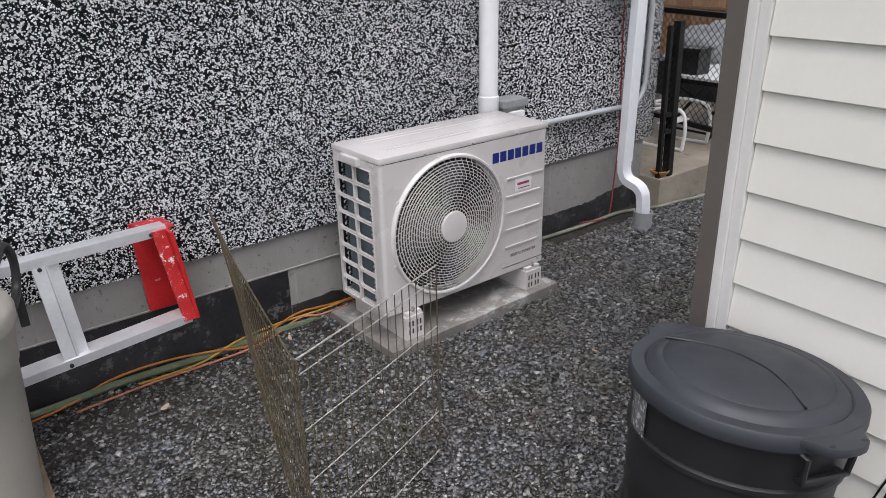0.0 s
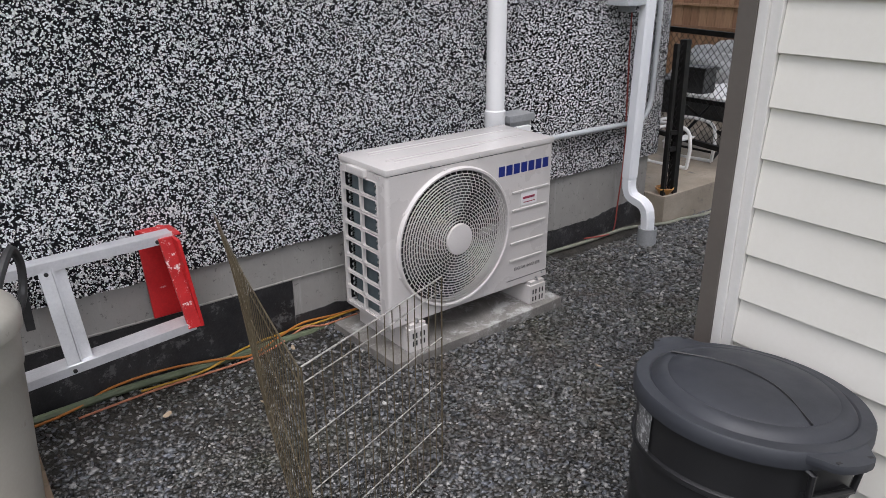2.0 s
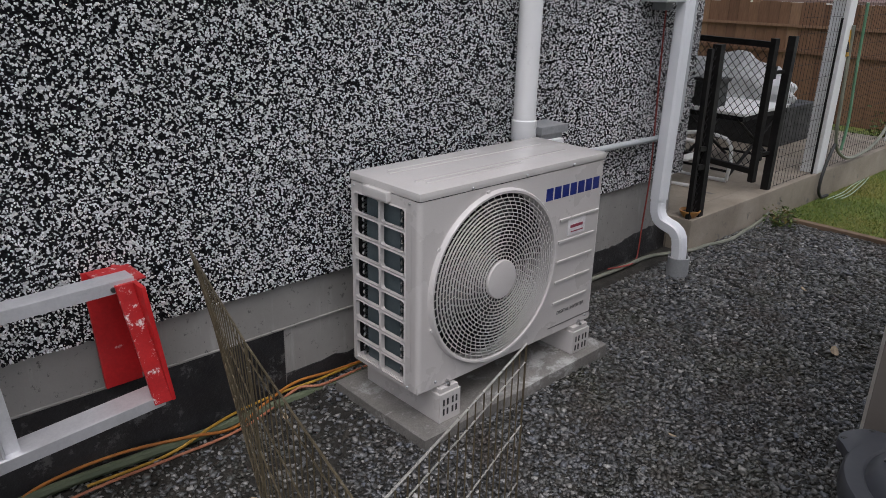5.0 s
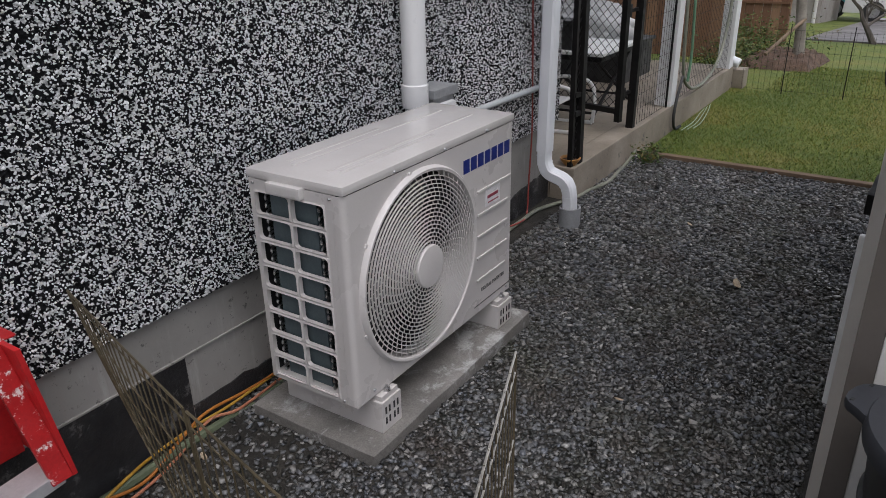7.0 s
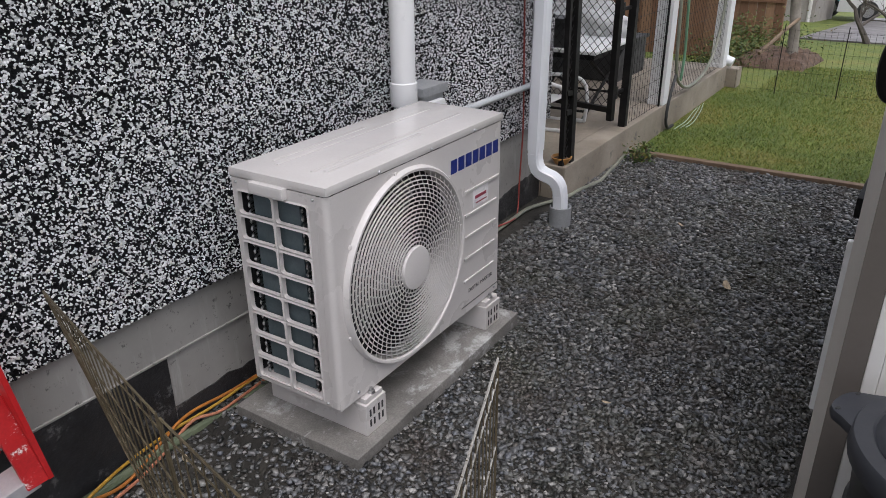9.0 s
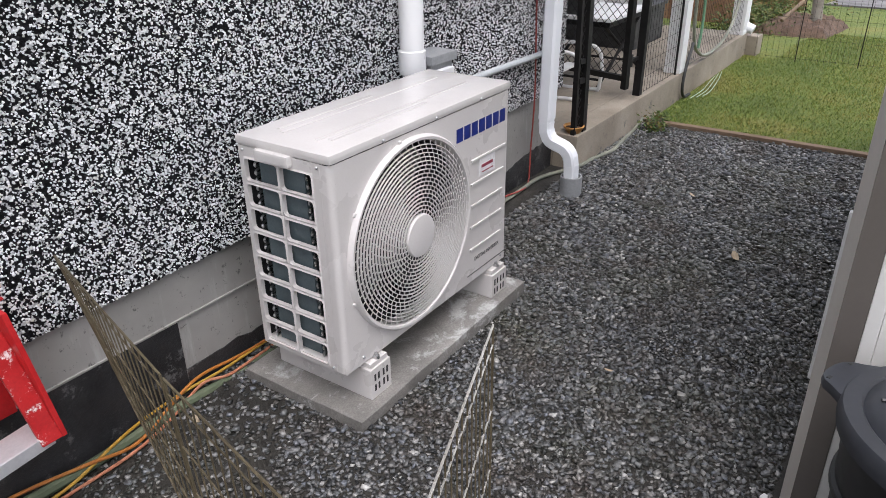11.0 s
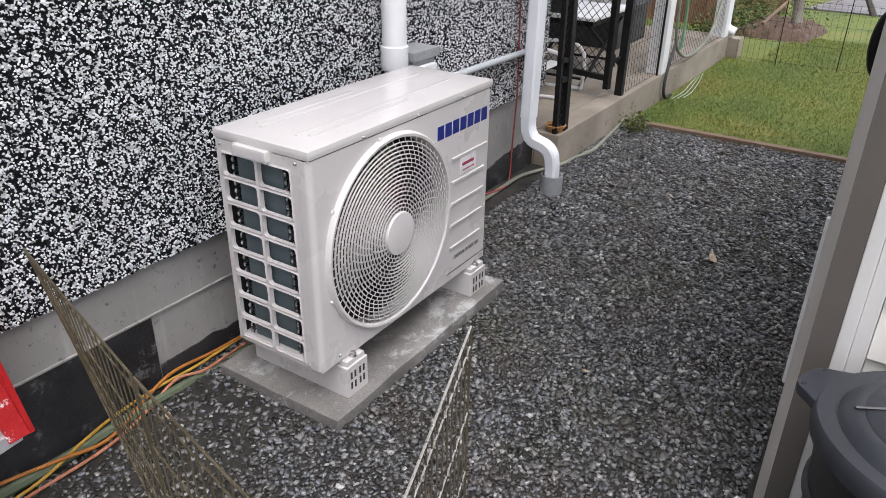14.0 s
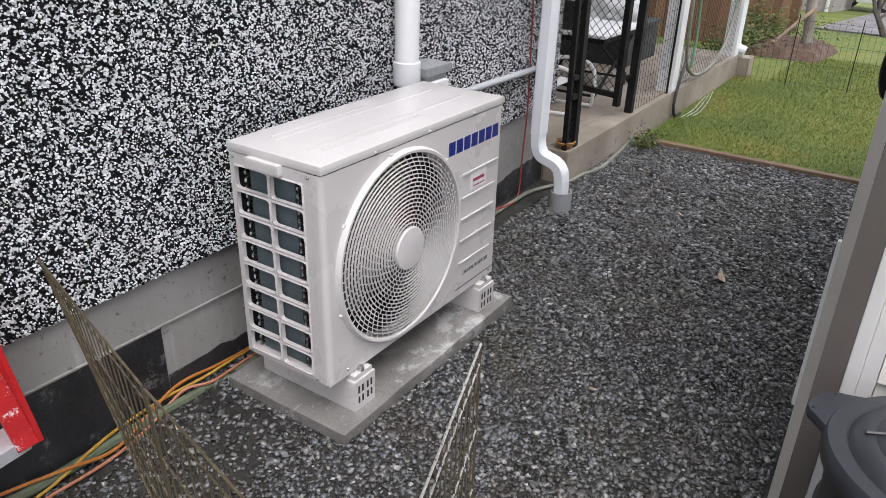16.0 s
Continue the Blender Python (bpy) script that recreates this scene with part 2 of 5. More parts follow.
M["red_splashed"] = speckled("paint_splashed_red", (0.38, 0.012, 0.014), (0.5, 0.022, 0.024), 13, 0.45, bump=0.15, fine=10, wear=((0.78, 0.72, 0.70), 0.56))
M["orange_cable"] = speckled("orange_cable", (0.31, 0.10, 0.013), (0.38, 0.15, 0.025), 9, 0.5, bump=0.08)
M["yellow_cable"] = speckled("yellow_cable", (0.36, 0.2, 0.022), (0.42, 0.245, 0.035), 9, 0.5, bump=0.08)
M["salmon_cable"] = speckled("faded_orange_cable", (0.36, 0.13, 0.07), (0.43, 0.18, 0.1), 9, 0.5, bump=0.08)
M["red_cable"] = speckled("red_cable", (0.24, 0.03, 0.025), (0.32, 0.06, 0.045), 9, 0.5, bump=0.08)
M["green_hose"] = speckled("dull_green_hose", (0.075, 0.095, 0.055), (0.115, 0.135, 0.08), 6, 0.55, bump=0.1)
M["grey_hose"] = speckled("grey_green_hose", (0.16, 0.17, 0.13), (0.24, 0.24, 0.19), 6, 0.5, bump=0.1)
M["white_rope"] = speckled("pale_cord", (0.3, 0.42, 0.32), (0.44, 0.54, 0.44), 20, 0.6)
M["teal_hose"] = speckled("green_garden_hose", (0.10, 0.22, 0.13), (0.16, 0.3, 0.2), 6, 0.45)
M["straw_leaf"] = speckled("dry_leaf", (0.3, 0.23, 0.15), (0.42, 0.34, 0.24), 30, 0.7, bump=0.2)
M["plank"] = speckled("weathered_board", (0.15, 0.105, 0.07), (0.23, 0.165, 0.11), 3, 0.75, bump=0.5, fine=14, wear=((0.1, 0.1, 0.05), 0.58))
M["edging"] = speckled("edging_board", (0.13, 0.085, 0.055), (0.2, 0.14, 0.09), 4, 0.8, bump=0.5, fine=14)


def fence_material():
    g = Graph("cedar_boards", 0.75)
    ob = g.n("ShaderNodeObjectInfo")
    tone = g.ramp(ob.outputs["Random"], (0.0, (0.14, 0.07, 0.04)), (0.5, (0.2, 0.105, 0.06)), (1.0, (0.26, 0.15, 0.09)))
    grain = g.noise(9, 7, 0.7, vec=g.coord((6, 6, 0.6)))
    g.color(g.mix(0.55, tone, g.ramp(grain, (0.3, grey(0.3)), (0.7, grey(0.7))), "OVERLAY")).bump(grain, 0.4, 0.004)
    return g.m


M["cedar"] = fence_material()
M["house_wall"] = speckled("grey_house_siding", (0.3, 0.27, 0.25), (0.36, 0.33, 0.3), 1, 0.7, bump=0.2)
M["house_roof"] = speckled("brown_roof", (0.13, 0.085, 0.075), (0.18, 0.12, 0.105), 1.5, 0.85, bump=0.5, fine=16)
M["house_trim"] = speckled("pale_trim", (0.6, 0.58, 0.55), (0.68, 0.66, 0.63), 2, 0.5)
M["pane"] = speckled("dark_pane", (0.03, 0.035, 0.04), (0.06, 0.065, 0.07), 2, 0.08)
M["car"] = speckled("turquoise_paint", (0.12, 0.42, 0.48), (0.16, 0.5, 0.56), 1, 0.2, bump=0.01)
M["asphalt"] = speckled("wet_asphalt", (0.10, 0.09, 0.09), (0.17, 0.155, 0.15), 1.2, 0.5, bump=0.3, fine=30)
M["trunk"] = speckled("grey_bark", (0.07, 0.06, 0.05), (0.13, 0.112, 0.095), 5, 0.9, bump=0.8, dist=0.01, fine=6)
M["old_post"] = speckled("silvered_post", (0.16, 0.14, 0.115), (0.27, 0.245, 0.21), 4, 0.85, bump=0.8, dist=0.01, fine=7)
M["tarp"] = speckled("white_sheet", (0.74, 0.74, 0.74), (0.82, 0.82, 0.82), 4, 0.5, bump=0.5, dist=0.02, fine=3)
M["white_plastic"] = speckled("white_plastic", (0.74, 0.74, 0.73), (0.8, 0.8, 0.79), 4, 0.4)
M["amber"] = speckled("ochre_pot", (0.35, 0.16, 0.04), (0.5, 0.26, 0.07), 7, 0.4)


# ---- building helpers ----
def part(name, bm, material, parent=None, label="", smooth=False, bevel=0.0):
    """Links a bmesh as one mesh object, under parent where one is given."""
    bmesh.ops.remove_doubles(bm, verts=bm.verts, dist=1e-6)
    if bevel:
        bmesh.ops.bevel(bm, geom=[e for e in bm.edges if len(e.link_faces) == 2 and e.calc_face_angle(0) > 0.5], offset=bevel, segments=2, affect="EDGES", profile=0.7, clamp_overlap=True)
    bmesh.ops.recalc_face_normals(bm, faces=bm.faces)
    me = bpy.data.meshes.new(name)
    bm.to_mesh(me)
    bm.free()
    if smooth:
        me.polygons.foreach_set("use_smooth", [True] * len(me.polygons))
        me.set_sharp_from_angle(angle=radians(38))
    me.materials.append(M[material])
    ob = new(name, me)
    if parent:
        ob.parent = parent
    if label:
        tagged(ob, label)
    return ob


def root(name, label, category, group="", kind="", at=(0, 0, 0)):
    ob = new(name)
    ob.empty_display_size = 0.1
    ob.location = at
    return tagged(ob, label, category, group, kind)


def B():
    return bmesh.new()


def box(bm, x0, x1, y0, y1, z0, z1, m=None):
    v = [bm.verts.new((x, y, z)) for x in (x0, x1) for y in (y0, y1) for z in (z0, z1)]
    if m:
        for w in v:
            w.co = m @ w.co
    for q in ((0, 1, 3, 2), (4, 6, 7, 5), (0, 4, 5, 1), (2, 3, 7, 6), (0, 2, 6, 4), (1, 5, 7, 3)):
        bm.faces.new([v[i] for i in q])
    return bm


def prism(bm, poly, z0, z1, m=None):
    """A polygon in x, y drawn up from z0 to z1."""
    lo, hi = ([bm.verts.new((m @ Vector((x, y, z))) if m else (x, y, z)) for x, y in poly] for z in (z0, z1))
    n = len(poly)
    bm.faces.new(lo[::-1]), bm.faces.new(hi)
    for i in range(n):
        bm.faces.new((lo[i], lo[(i + 1) % n], hi[(i + 1) % n], hi[i]))
    return bm


def tube(bm, pts, r, n=8, closed=False):
    """A round bar along pts; r may be one radius or one per point."""
    pts = [Vector(p) for p in pts]
    k = len(pts)
    rs = r if isinstance(r, (list, tuple)) else [r] * k
    rings, side = [], None
    for i, p in enumerate(pts):
        a = pts[i - 1] if (i or closed) else p
        b = pts[(i + 1) % k] if (i < k - 1 or closed) else p
        d = (b - a).normalized()
        if side is None:
            side = d.orthogonal().normalized()
        side = (side - d * side.dot(d)).normalized()
        up = d.cross(side)
        rings.append([bm.verts.new(p + rs[i] * (math.cos(t) * side + math.sin(t) * up)) for t in (2 * math.pi * j / n for j in range(n))])
    for i in range(k if closed else k - 1):
        a, b = rings[i], rings[(i + 1) % k]
        for j in range(n):
            bm.faces.new((a[j], a[(j + 1) % n], b[(j + 1) % n], b[j]))
    if not closed:
        bm.faces.new(rings[0][::-1]), bm.faces.new(rings[-1])
    return bm


def lathe(bm, profile, cx, cy, n=48):
    """A turned shape: profile rows of radius, height."""
    rings = []
    for r, z in profile:
        rings.append([bm.verts.new((cx + r * math.cos(2 * math.pi * j / n), cy + r * math.sin(2 * math.pi * j / n), z)) for j in range(n)])
    for a, b in zip(rings, rings[1:]):
        for j in range(n):
            bm.faces.new((a[j], a[(j + 1) % n], b[(j + 1) % n], b[j]))
    bm.faces.new(rings[0][::-1]), bm.faces.new(rings[-1])
    return bm


def curve(pts, steps=8):
    """A smooth line through pts."""
    p = [Vector(q) for q in pts]
    p = [2 * p[0] - p[1]] + p + [2 * p[-1] - p[-2]]
    out = []
    for i in range(1, len(p) - 2):
        a, b, c, d = p[i - 1:i + 3]
        for s in range(steps):
            t = s / steps
            out.append(0.5 * (2 * b + (c - a) * t + (2 * a - 5 * b + 4 * c - d) * t * t + (3 * b - a - 3 * c + d) * t ** 3))
    return out + [p[-2]]


def arrays(name, co, faces, material, parent=None):
    """A large joined mesh from arrays of corners and faces."""
    me = bpy.data.meshes.new(name)
    k = faces.shape[1]
    me.vertices.add(len(co)), me.loops.add(faces.size), me.polygons.add(len(faces))
    me.vertices.foreach_set("co", co.astype(np.float32).ravel())
    me.loops.foreach_set("vertex_index", faces.astype(np.int32).ravel())
    me.polygons.foreach_set("loop_start", np.arange(0, faces.size, k, dtype=np.int32))
    me.update(calc_edges=True)
    me.materials.append(M[material])
    ob = new(name, me)
    if parent:
        ob.parent = parent
    return ob


def words(name, text, size, m, material, parent, label=""):
    """Lettering as a thin mesh; m places its left foot."""
    cu = bpy.data.curves.new(name, "FONT")
    cu.body, cu.size, cu.extrude = text, size, 0.0004
    tmp = bpy.data.objects.new(name, cu)
    scene.collection.objects.link(tmp)
    me = bpy.data.meshes.new_from_object(tmp.evaluated_get(bpy.context.evaluated_depsgraph_get()))
    bpy.data.objects.remove(tmp)
    me.transform(m)
    me.materials.clear()
    me.materials.append(M[material])
    ob = new(name, me)
    ob.parent = parent
    return tagged(ob, label)


# ---- the setting ----
def ground_height(x):
    return 0.0 if x < 8.5 else -0.08 * (x - 8.5)


bm = B()
xs = [-60, -20, -5, 0, 5.12, 6, 7, 8.5, 10, 14, 20, 30, 60, 140, 300]
ys = [-200, -60, -20, -6, -2, 0, 1, 2, 2.6, 3.5, 6, 12, 30, 90, 200]
grid = [[bm.verts.new((x, y, ground_height(x) - 0.012)) for y in ys] for x in xs]
for i in range(len(xs) - 1):
    for j in range(len(ys) - 1):
        bm.faces.new((grid[i][j], grid[i + 1][j], grid[i + 1][j + 1], grid[i][j + 1]))
tagged(part("ground", bm, "turf"), "mossy green lawn with yellowish patches", "lawn", kind="structure")

PAD = (1.478, 2.485, 2.135, 2.64)


def gravel_rise(x, y):
    """The stones lie banked up against the concrete pad."""
    d = np.hypot(np.maximum(np.maximum(PAD[0] - x, x - PAD[1]), 0), np.maximum(np.maximum(PAD[2] - y, y - PAD[3]), 0))
    return 0.032 * np.exp(-(d / 0.2) ** 2)


bm = box(B(), -4.0, 5.08, -4.0, 2.765, -0.05, -0.006)
gxs = [-4.0] + [1.0 + 0.05 * i for i in range(41)] + [5.08]
gys = [-4.0] + [1.6 + 0.05 * i for i in range(23)] + [2.765]
grid = [[bm.verts.new((x, y, float(gravel_rise(x, y)))) for y in gys] for x in gxs]
for i in range(len(gxs) - 1):
    for j in range(len(gys) - 1):
        bm.faces.new((grid[i][j], grid[i + 1][j], grid[i + 1][j + 1], grid[i][j + 1]))
tagged(part("gravel_path", bm, "gravel_bed"), "dark grey crushed stone path beside the house wall", "gravel path", kind="structure")

# house wall: stucco above, foundation below
SF, FF = 2.748, 2.765
house = root("wall_house", "house wall of black and white dash stucco over a grey foundation", "wall", kind="structure")
part("stucco", box(B(), -4.0, 4.035, SF, 3.0, 0.462, 3.3), "stucco", house, "black and white stone dash stucco", bevel=0.006)
part("foundation", box(B(), -4.0, 3.96, FF, 3.0, -0.2, 0.462), "foundation", house, "grey painted concrete foundation")
part("stucco_return", box(B(), 3.83, 4.03, 3.0, 7.0, 0.2, 3.3), "stucco", house)


def ragged(bm, x0, x1, lo, hi, y, seed, amp=0.008, step=0.03, thick=0.004):
    """A thin coat on the wall with uneven edges; lo and hi give its edges along x."""
    rnd = random.Random(seed)
    n = max(2, int((x1 - x0) / step))
    rows = []
    for i in range(n + 1):
        x = x0 + (x1 - x0) * i / n
        a, b = lo(x) + rnd.uniform(-amp, amp), hi(x) + rnd.uniform(-amp, amp)
        if i in (0, n):
            x += rnd.uniform(-0.004, 0.004)
        rows.append([bm.verts.new((x, yy, z)) for yy in (y, y - thick) for z in (a, b)])
    for p, q in zip(rows, rows[1:]):
        bm.faces.new((p[2], q[2], q[3], p[3]))
        bm.faces.new((p[3], q[3], q[1], p[1]))
        bm.faces.new((p[0], q[0], q[2], p[2]))
    bm.faces.new((rows[0][0], rows[0][2], rows[0][3], rows[0][1]))
    bm.faces.new((rows[-1][1], rows[-1][3], rows[-1][2], rows[-1][0]))
    return bm


part("tar_coat", ragged(B(), -4.0, 1.345, lambda x: -0.05, lambda x: 0.279 + 0.002 * x, FF, 1, 0.004), "tar", house, "black tar coat")
part("tar_coat", ragged(B(), 1.35, 2.45, lambda x: -0.05, lambda x: 0.085 + 0.014 * math.sin(5 * x), FF, 2), "tar", house, "black tar coat")
part("tar_coat", ragged(B(), 2.45, 3.955, lambda x: -0.05, lambda x: 0.09 + 0.05 * (x - 2.45) + 0.012 * math.sin(7 * x), FF, 3), "tar", house, "black tar coat")
part("ledge", box(B(), -4.0, 2.5, FF - 0.007, FF + 0.01, 0.281, 0.288), "foundation", house, bevel=0.002)

# eaves over the house wall
tagged(part("eaves", box(B(), -4.0, 4.4, 2.45, 3.6, 3.3, 3.42), "shingle"), "dark eaves above the stucco wall", "eaves", kind="structure")

# patio slab with its kerb
patio = root("patio", "raised concrete patio slab with a stained edge", "patio", kind="structure")
part("slab", box(B(), 3.965, 7.75, 2.76, 9.0, -0.1, 0.196), "patio", patio)
part("kerb", box(B(), 3.965, 7.72, 2.605, 2.755, -0.1, 0.2), "patio", patio, bevel=0.008)

# edging between gravel and lawn
tagged(part("edging", prism(B(), [(5.075, -3.5), (5.13, -3.5), (5.115, 2.6), (5.06, 2.6)], -0.03, 0.028), "edging", bevel=0.006), "low brown timber edging along the lawn", "edging", kind="structure")


# ---- shed ----
SX, SY = 1.855, 1.008
shed = root("shed", "small shed with cream lap siding and taupe corner trim", "shed", kind="structure")
part("wall_core", box(B(), SX + 0.03, 4.4, -2.6, SY - 0.02, -0.05, 2.1), "trim_white", shed)
pitch = 0.1405
z = 0.721 - 5 * pitch
while z < 2.0:
    bm = B()
    prof = [(SX + 0.028, z + pitch + 0.004), (SX + 0.014, z + pitch + 0.004), (SX + 0.0065, z + 0.07), (SX, z + 0.002), (SX + 0.002, z), (SX + 0.028, z)]
    a = [bm.verts.new((x, -2.58, zz)) for x, zz in prof]
    b = [bm.verts.new((x, SY - 0.118, zz)) for x, zz in prof]
    for i in range(6):
        bm.faces.new((a[i], a[(i + 1) % 6], b[(i + 1) % 6], b[i]))
    bm.faces.new(a[::-1]), bm.faces.new(b)
    part("siding_board", bm, "siding", shed)
    z += pitch
part("j_channel", box(B(), SX - 0.004, SX + 0.03, SY - 0.116, SY - 0.084, -0.03, 2.09), "trim_white", shed, bevel=0.003)
part("corner_strip", box(B(), SX - 0.012, SX + 0.03, SY - 0.0835, SY - 0.0535, -0.03, 2.09), "trim_white", shed, bevel=0.004)
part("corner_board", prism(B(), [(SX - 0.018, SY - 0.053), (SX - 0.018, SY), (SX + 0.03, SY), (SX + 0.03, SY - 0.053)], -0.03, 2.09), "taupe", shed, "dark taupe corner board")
# angled piece in a far paler tone than the board beside it
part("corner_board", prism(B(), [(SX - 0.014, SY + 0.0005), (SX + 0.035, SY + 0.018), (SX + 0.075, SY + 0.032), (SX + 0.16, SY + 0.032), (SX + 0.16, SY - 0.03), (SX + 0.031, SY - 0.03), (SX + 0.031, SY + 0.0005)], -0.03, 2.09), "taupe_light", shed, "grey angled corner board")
door = part("shed_door", box(B(), SX + 0.2, 3.1, SY - 0.019, SY + 0.03, 0.05, 1.95), "taupe_light", shed, "grey shed door", bevel=0.004)
part("strap_hinge", box(B(), 2.84, 3.1, SY + 0.031, SY + 0.105, 0.59, 0.66), "black_metal", door, bevel=0.004)
# thin white upright strip on the door face
part("draught_strip", box(B(), 2.115, 2.135, SY + 0.031, SY + 0.056, 0.28, 0.78), "white_plastic", door, bevel=0.004)
part("pull_handle", tube(B(), curve([(2.75, SY + 0.03, 1.0), (2.75, SY + 0.09, 1.02), (2.75, SY + 0.108, 1.1), (2.75, SY + 0.09, 1.18), (2.75, SY + 0.03, 1.2)]), 0.018), "black_metal", door, smooth=True)
part("roof", prism(B(), [(-2.8, 2.1), (1.1, 2.1), (1.1, 2.15), (-0.8, 2.7), (-2.8, 2.15)], 1.75, 4.6, Matrix(((0, 0, 1, 0), (1, 0, 0, 0), (0, 1, 0, 0), (0, 0, 0, 1)))), "shingle", shed)


shed.matrix_basis = Matrix.Translation((SX, SY, 0)) @ Matrix.Rotation(radians(-1.65), 4, "Z") @ Matrix.Translation((-SX, -SY, 0))


# ---- heat pump ----
UX0, UX1, UY, UYB, UZ0, UZ1 = 1.5, 2.44, 2.2, 2.545, 0.204, 0.863
CX, CZ, RG = 1.853, 0.533, 0.296
unit = root("heat_pump", "cream outdoor heat pump with round fan guard on concrete pad", "heat pump", at=(0, 0, 0))

# front panel round the fan opening, with rounded upright edges
bm = B()
fx0, fx1, fz0, fz1 = UX0 + 0.018, UX1 - 0.018, UZ0, UZ1
angs = sorted(set([2 * math.pi * i / 96 for i in range(96)] + [math.atan2(z - CZ, x - CX) % (2 * math.pi) for x in (fx0, fx1) for z in (fz0, fz1)]))
inner, outer, deep = [], [], []
for a in angs:
    c, s = math.cos(a), math.sin(a)
    t = min((fx1 - CX) / c if c > 1e-9 else 9, (fx0 - CX) / c if c < -1e-9 else 9, (fz1 - CZ) / s if s > 1e-9 else 9, (fz0 - CZ) / s if s < -1e-9 else 9)
    inner.append(bm.verts.new((CX + 0.30 * c, UY, CZ + 0.30 * s)))
    deep.append(bm.verts.new((CX + 0.30 * c, UY + 0.05, CZ + 0.30 * s)))
    outer.append(bm.verts.new((CX + t * c, UY, CZ + t * s)))
n = len(angs)
for i in range(n):
    j = (i + 1) % n
    bm.faces.new((inner[i], inner[j], outer[j], outer[i]))
    bm.faces.new((deep[i], deep[j], inner[j], inner[i]))
for x, sgn in ((fx0, -1), (fx1, 1)):
    prev = None
    for q in range(7):
        a = math.pi / 2 * q / 6
        col = [bm.verts.new((x + sgn * (0.00002 + 0.018 * math.sin(a)), UY + 0.018 - 0.018 * math.cos(a), z)) for z in (fz0, fz1)]
        if prev:
            bm.faces.new((prev[0], col[0], col[1], prev[1]))
        prev = col
    col = [bm.verts.new((x + sgn * 0.018, UY + 0.035, z)) for z in (fz0, fz1)]
    bm.faces.new((prev[0], col[0], col[1], prev[1]))
front = part("front_panel", bm, "cream", unit, "cream front panel", smooth=True)

# embossed lines, print and sticker of the front
for z, a, b in ((0.668, 2.186, 2.417), (0.582, 2.185, 2.401), (0.502, 2.183, 2.400), (0.420, 2.182, 2.396), (0.333, 2.181, 2.390)):
    part("embossed_line", box(B(), a, b, UY - 0.005, UY + 0.002, z - 0.005, z + 0.005), "cream", front, bevel=0.002)
part("embossed_line", box(B(), 2.166, 2.43, UY - 0.0015, UY + 0.002, 0.232, 0.235), "print", front)
for i in range(7):
    a = 2.098 + i * 0.0457
    part("mark_block", prism(B(), [(a, 0.757), (a + 0.037, 0.757), (a + 0.037, 0.803), (a, 0.803)], 0.0, 0.0012, Matrix(((1, 0, 0, 0), (0, 0, -1, UY), (0, 1, 0, 0), (0, 0, 0, 1)))), "logo", front, "plain blue block of the maker's mark")
words("lettering", "DIGITAL INVERTER", 0.0215, Matrix(((0.94, 0, 0, 2.212), (0, 0, 1, UY - 0.0012), (0, 1, 0, 0.28), (0, 0, 0, 1))), "print", front, "small grey lettering reading digital inverter")
stk = part("sticker", box(B(), 2.238, 2.342, UY - 0.002, UY + 0.001, 0.598, 0.662), "sticker", front, "white sticker with maroon print")
for x0, x1, z0, z1 in ((2.252, 2.326, 0.627, 0.638), (2.256, 2.33, 0.609, 0.613)):
    part("print_bar", box(B(), x0, x1, UY - 0.003, UY - 0.001, z0, z1), "maroon", stk)
for x, z in ((1.722, 0.872), (1.983, 0.872), (2.241, 0.872), (1.58, 0.224), (2.40, 0.224)):
    bm = B()
    bmesh.ops.create_uvsphere(bm, u_segments=10, v_segments=6, radius=0.006, matrix=Matrix.Translation((x, UY - 0.0035 if z > 0.8 else UY, z)))
    part("screw", bm, "steel", unit, smooth=True)

# fan guard: flange, rings, bars, hub
guard = part("fan_guard", B(), "grille", unit, "round cream fan guard with fine concentric rings")
bm = B()
prof = [(0.315, UY + 0.001), (0.3135, UY - 0.009), (0.308, UY - 0.0165), (0.300, UY - 0.0155), (0.296, UY - 0.006), (0.296, UY + 0.03)]
rings = [[bm.verts.new((CX + r * math.cos(2 * math.pi * j / 96), y, CZ + r * math.sin(2 * math.pi * j / 96))) for j in range(96)] for r, y in prof]
for a, b in zip(rings, rings[1:]):
    for j in range(96):
        bm.faces.new((a[j], a[(j + 1) % 96], b[(j + 1) % 96], b[j]))
part("flange", bm, "grille", guard, smooth=True)


def dome(r):
    """How far forward the guard stands at a radius."""
    return UY - 0.010 - 0.016 * (1 - (r / RG) ** 2)


NR = 18
radii = [0.070 + (RG - 0.070) * i / NR for i in range(1, NR)]
for r in radii:
    seg = 72
    y = dome(r)
    loops = []
    bm = B()
    for dr, dy in ((-0.0012, -0.002), (0.0012, -0.002), (0.0011, 0.0036), (-0.0011, 0.0036)):
        loops.append([bm.verts.new((CX + (r + dr) * math.cos(2 * math.pi * j / seg), y + dy, CZ + (r + dr) * math.sin(2 * math.pi * j / seg))) for j in range(seg)])
    for q in range(4):
        a, b = loops[q], loops[(q + 1) % 4]
        for j in range(seg):
            bm.faces.new((a[j], a[(j + 1) % seg], b[(j + 1) % seg], b[j]))
    part("guard_ring", bm, "grille", guard, smooth=True)
bm = B()
edges = [0.066] + radii + [RG + 0.002]
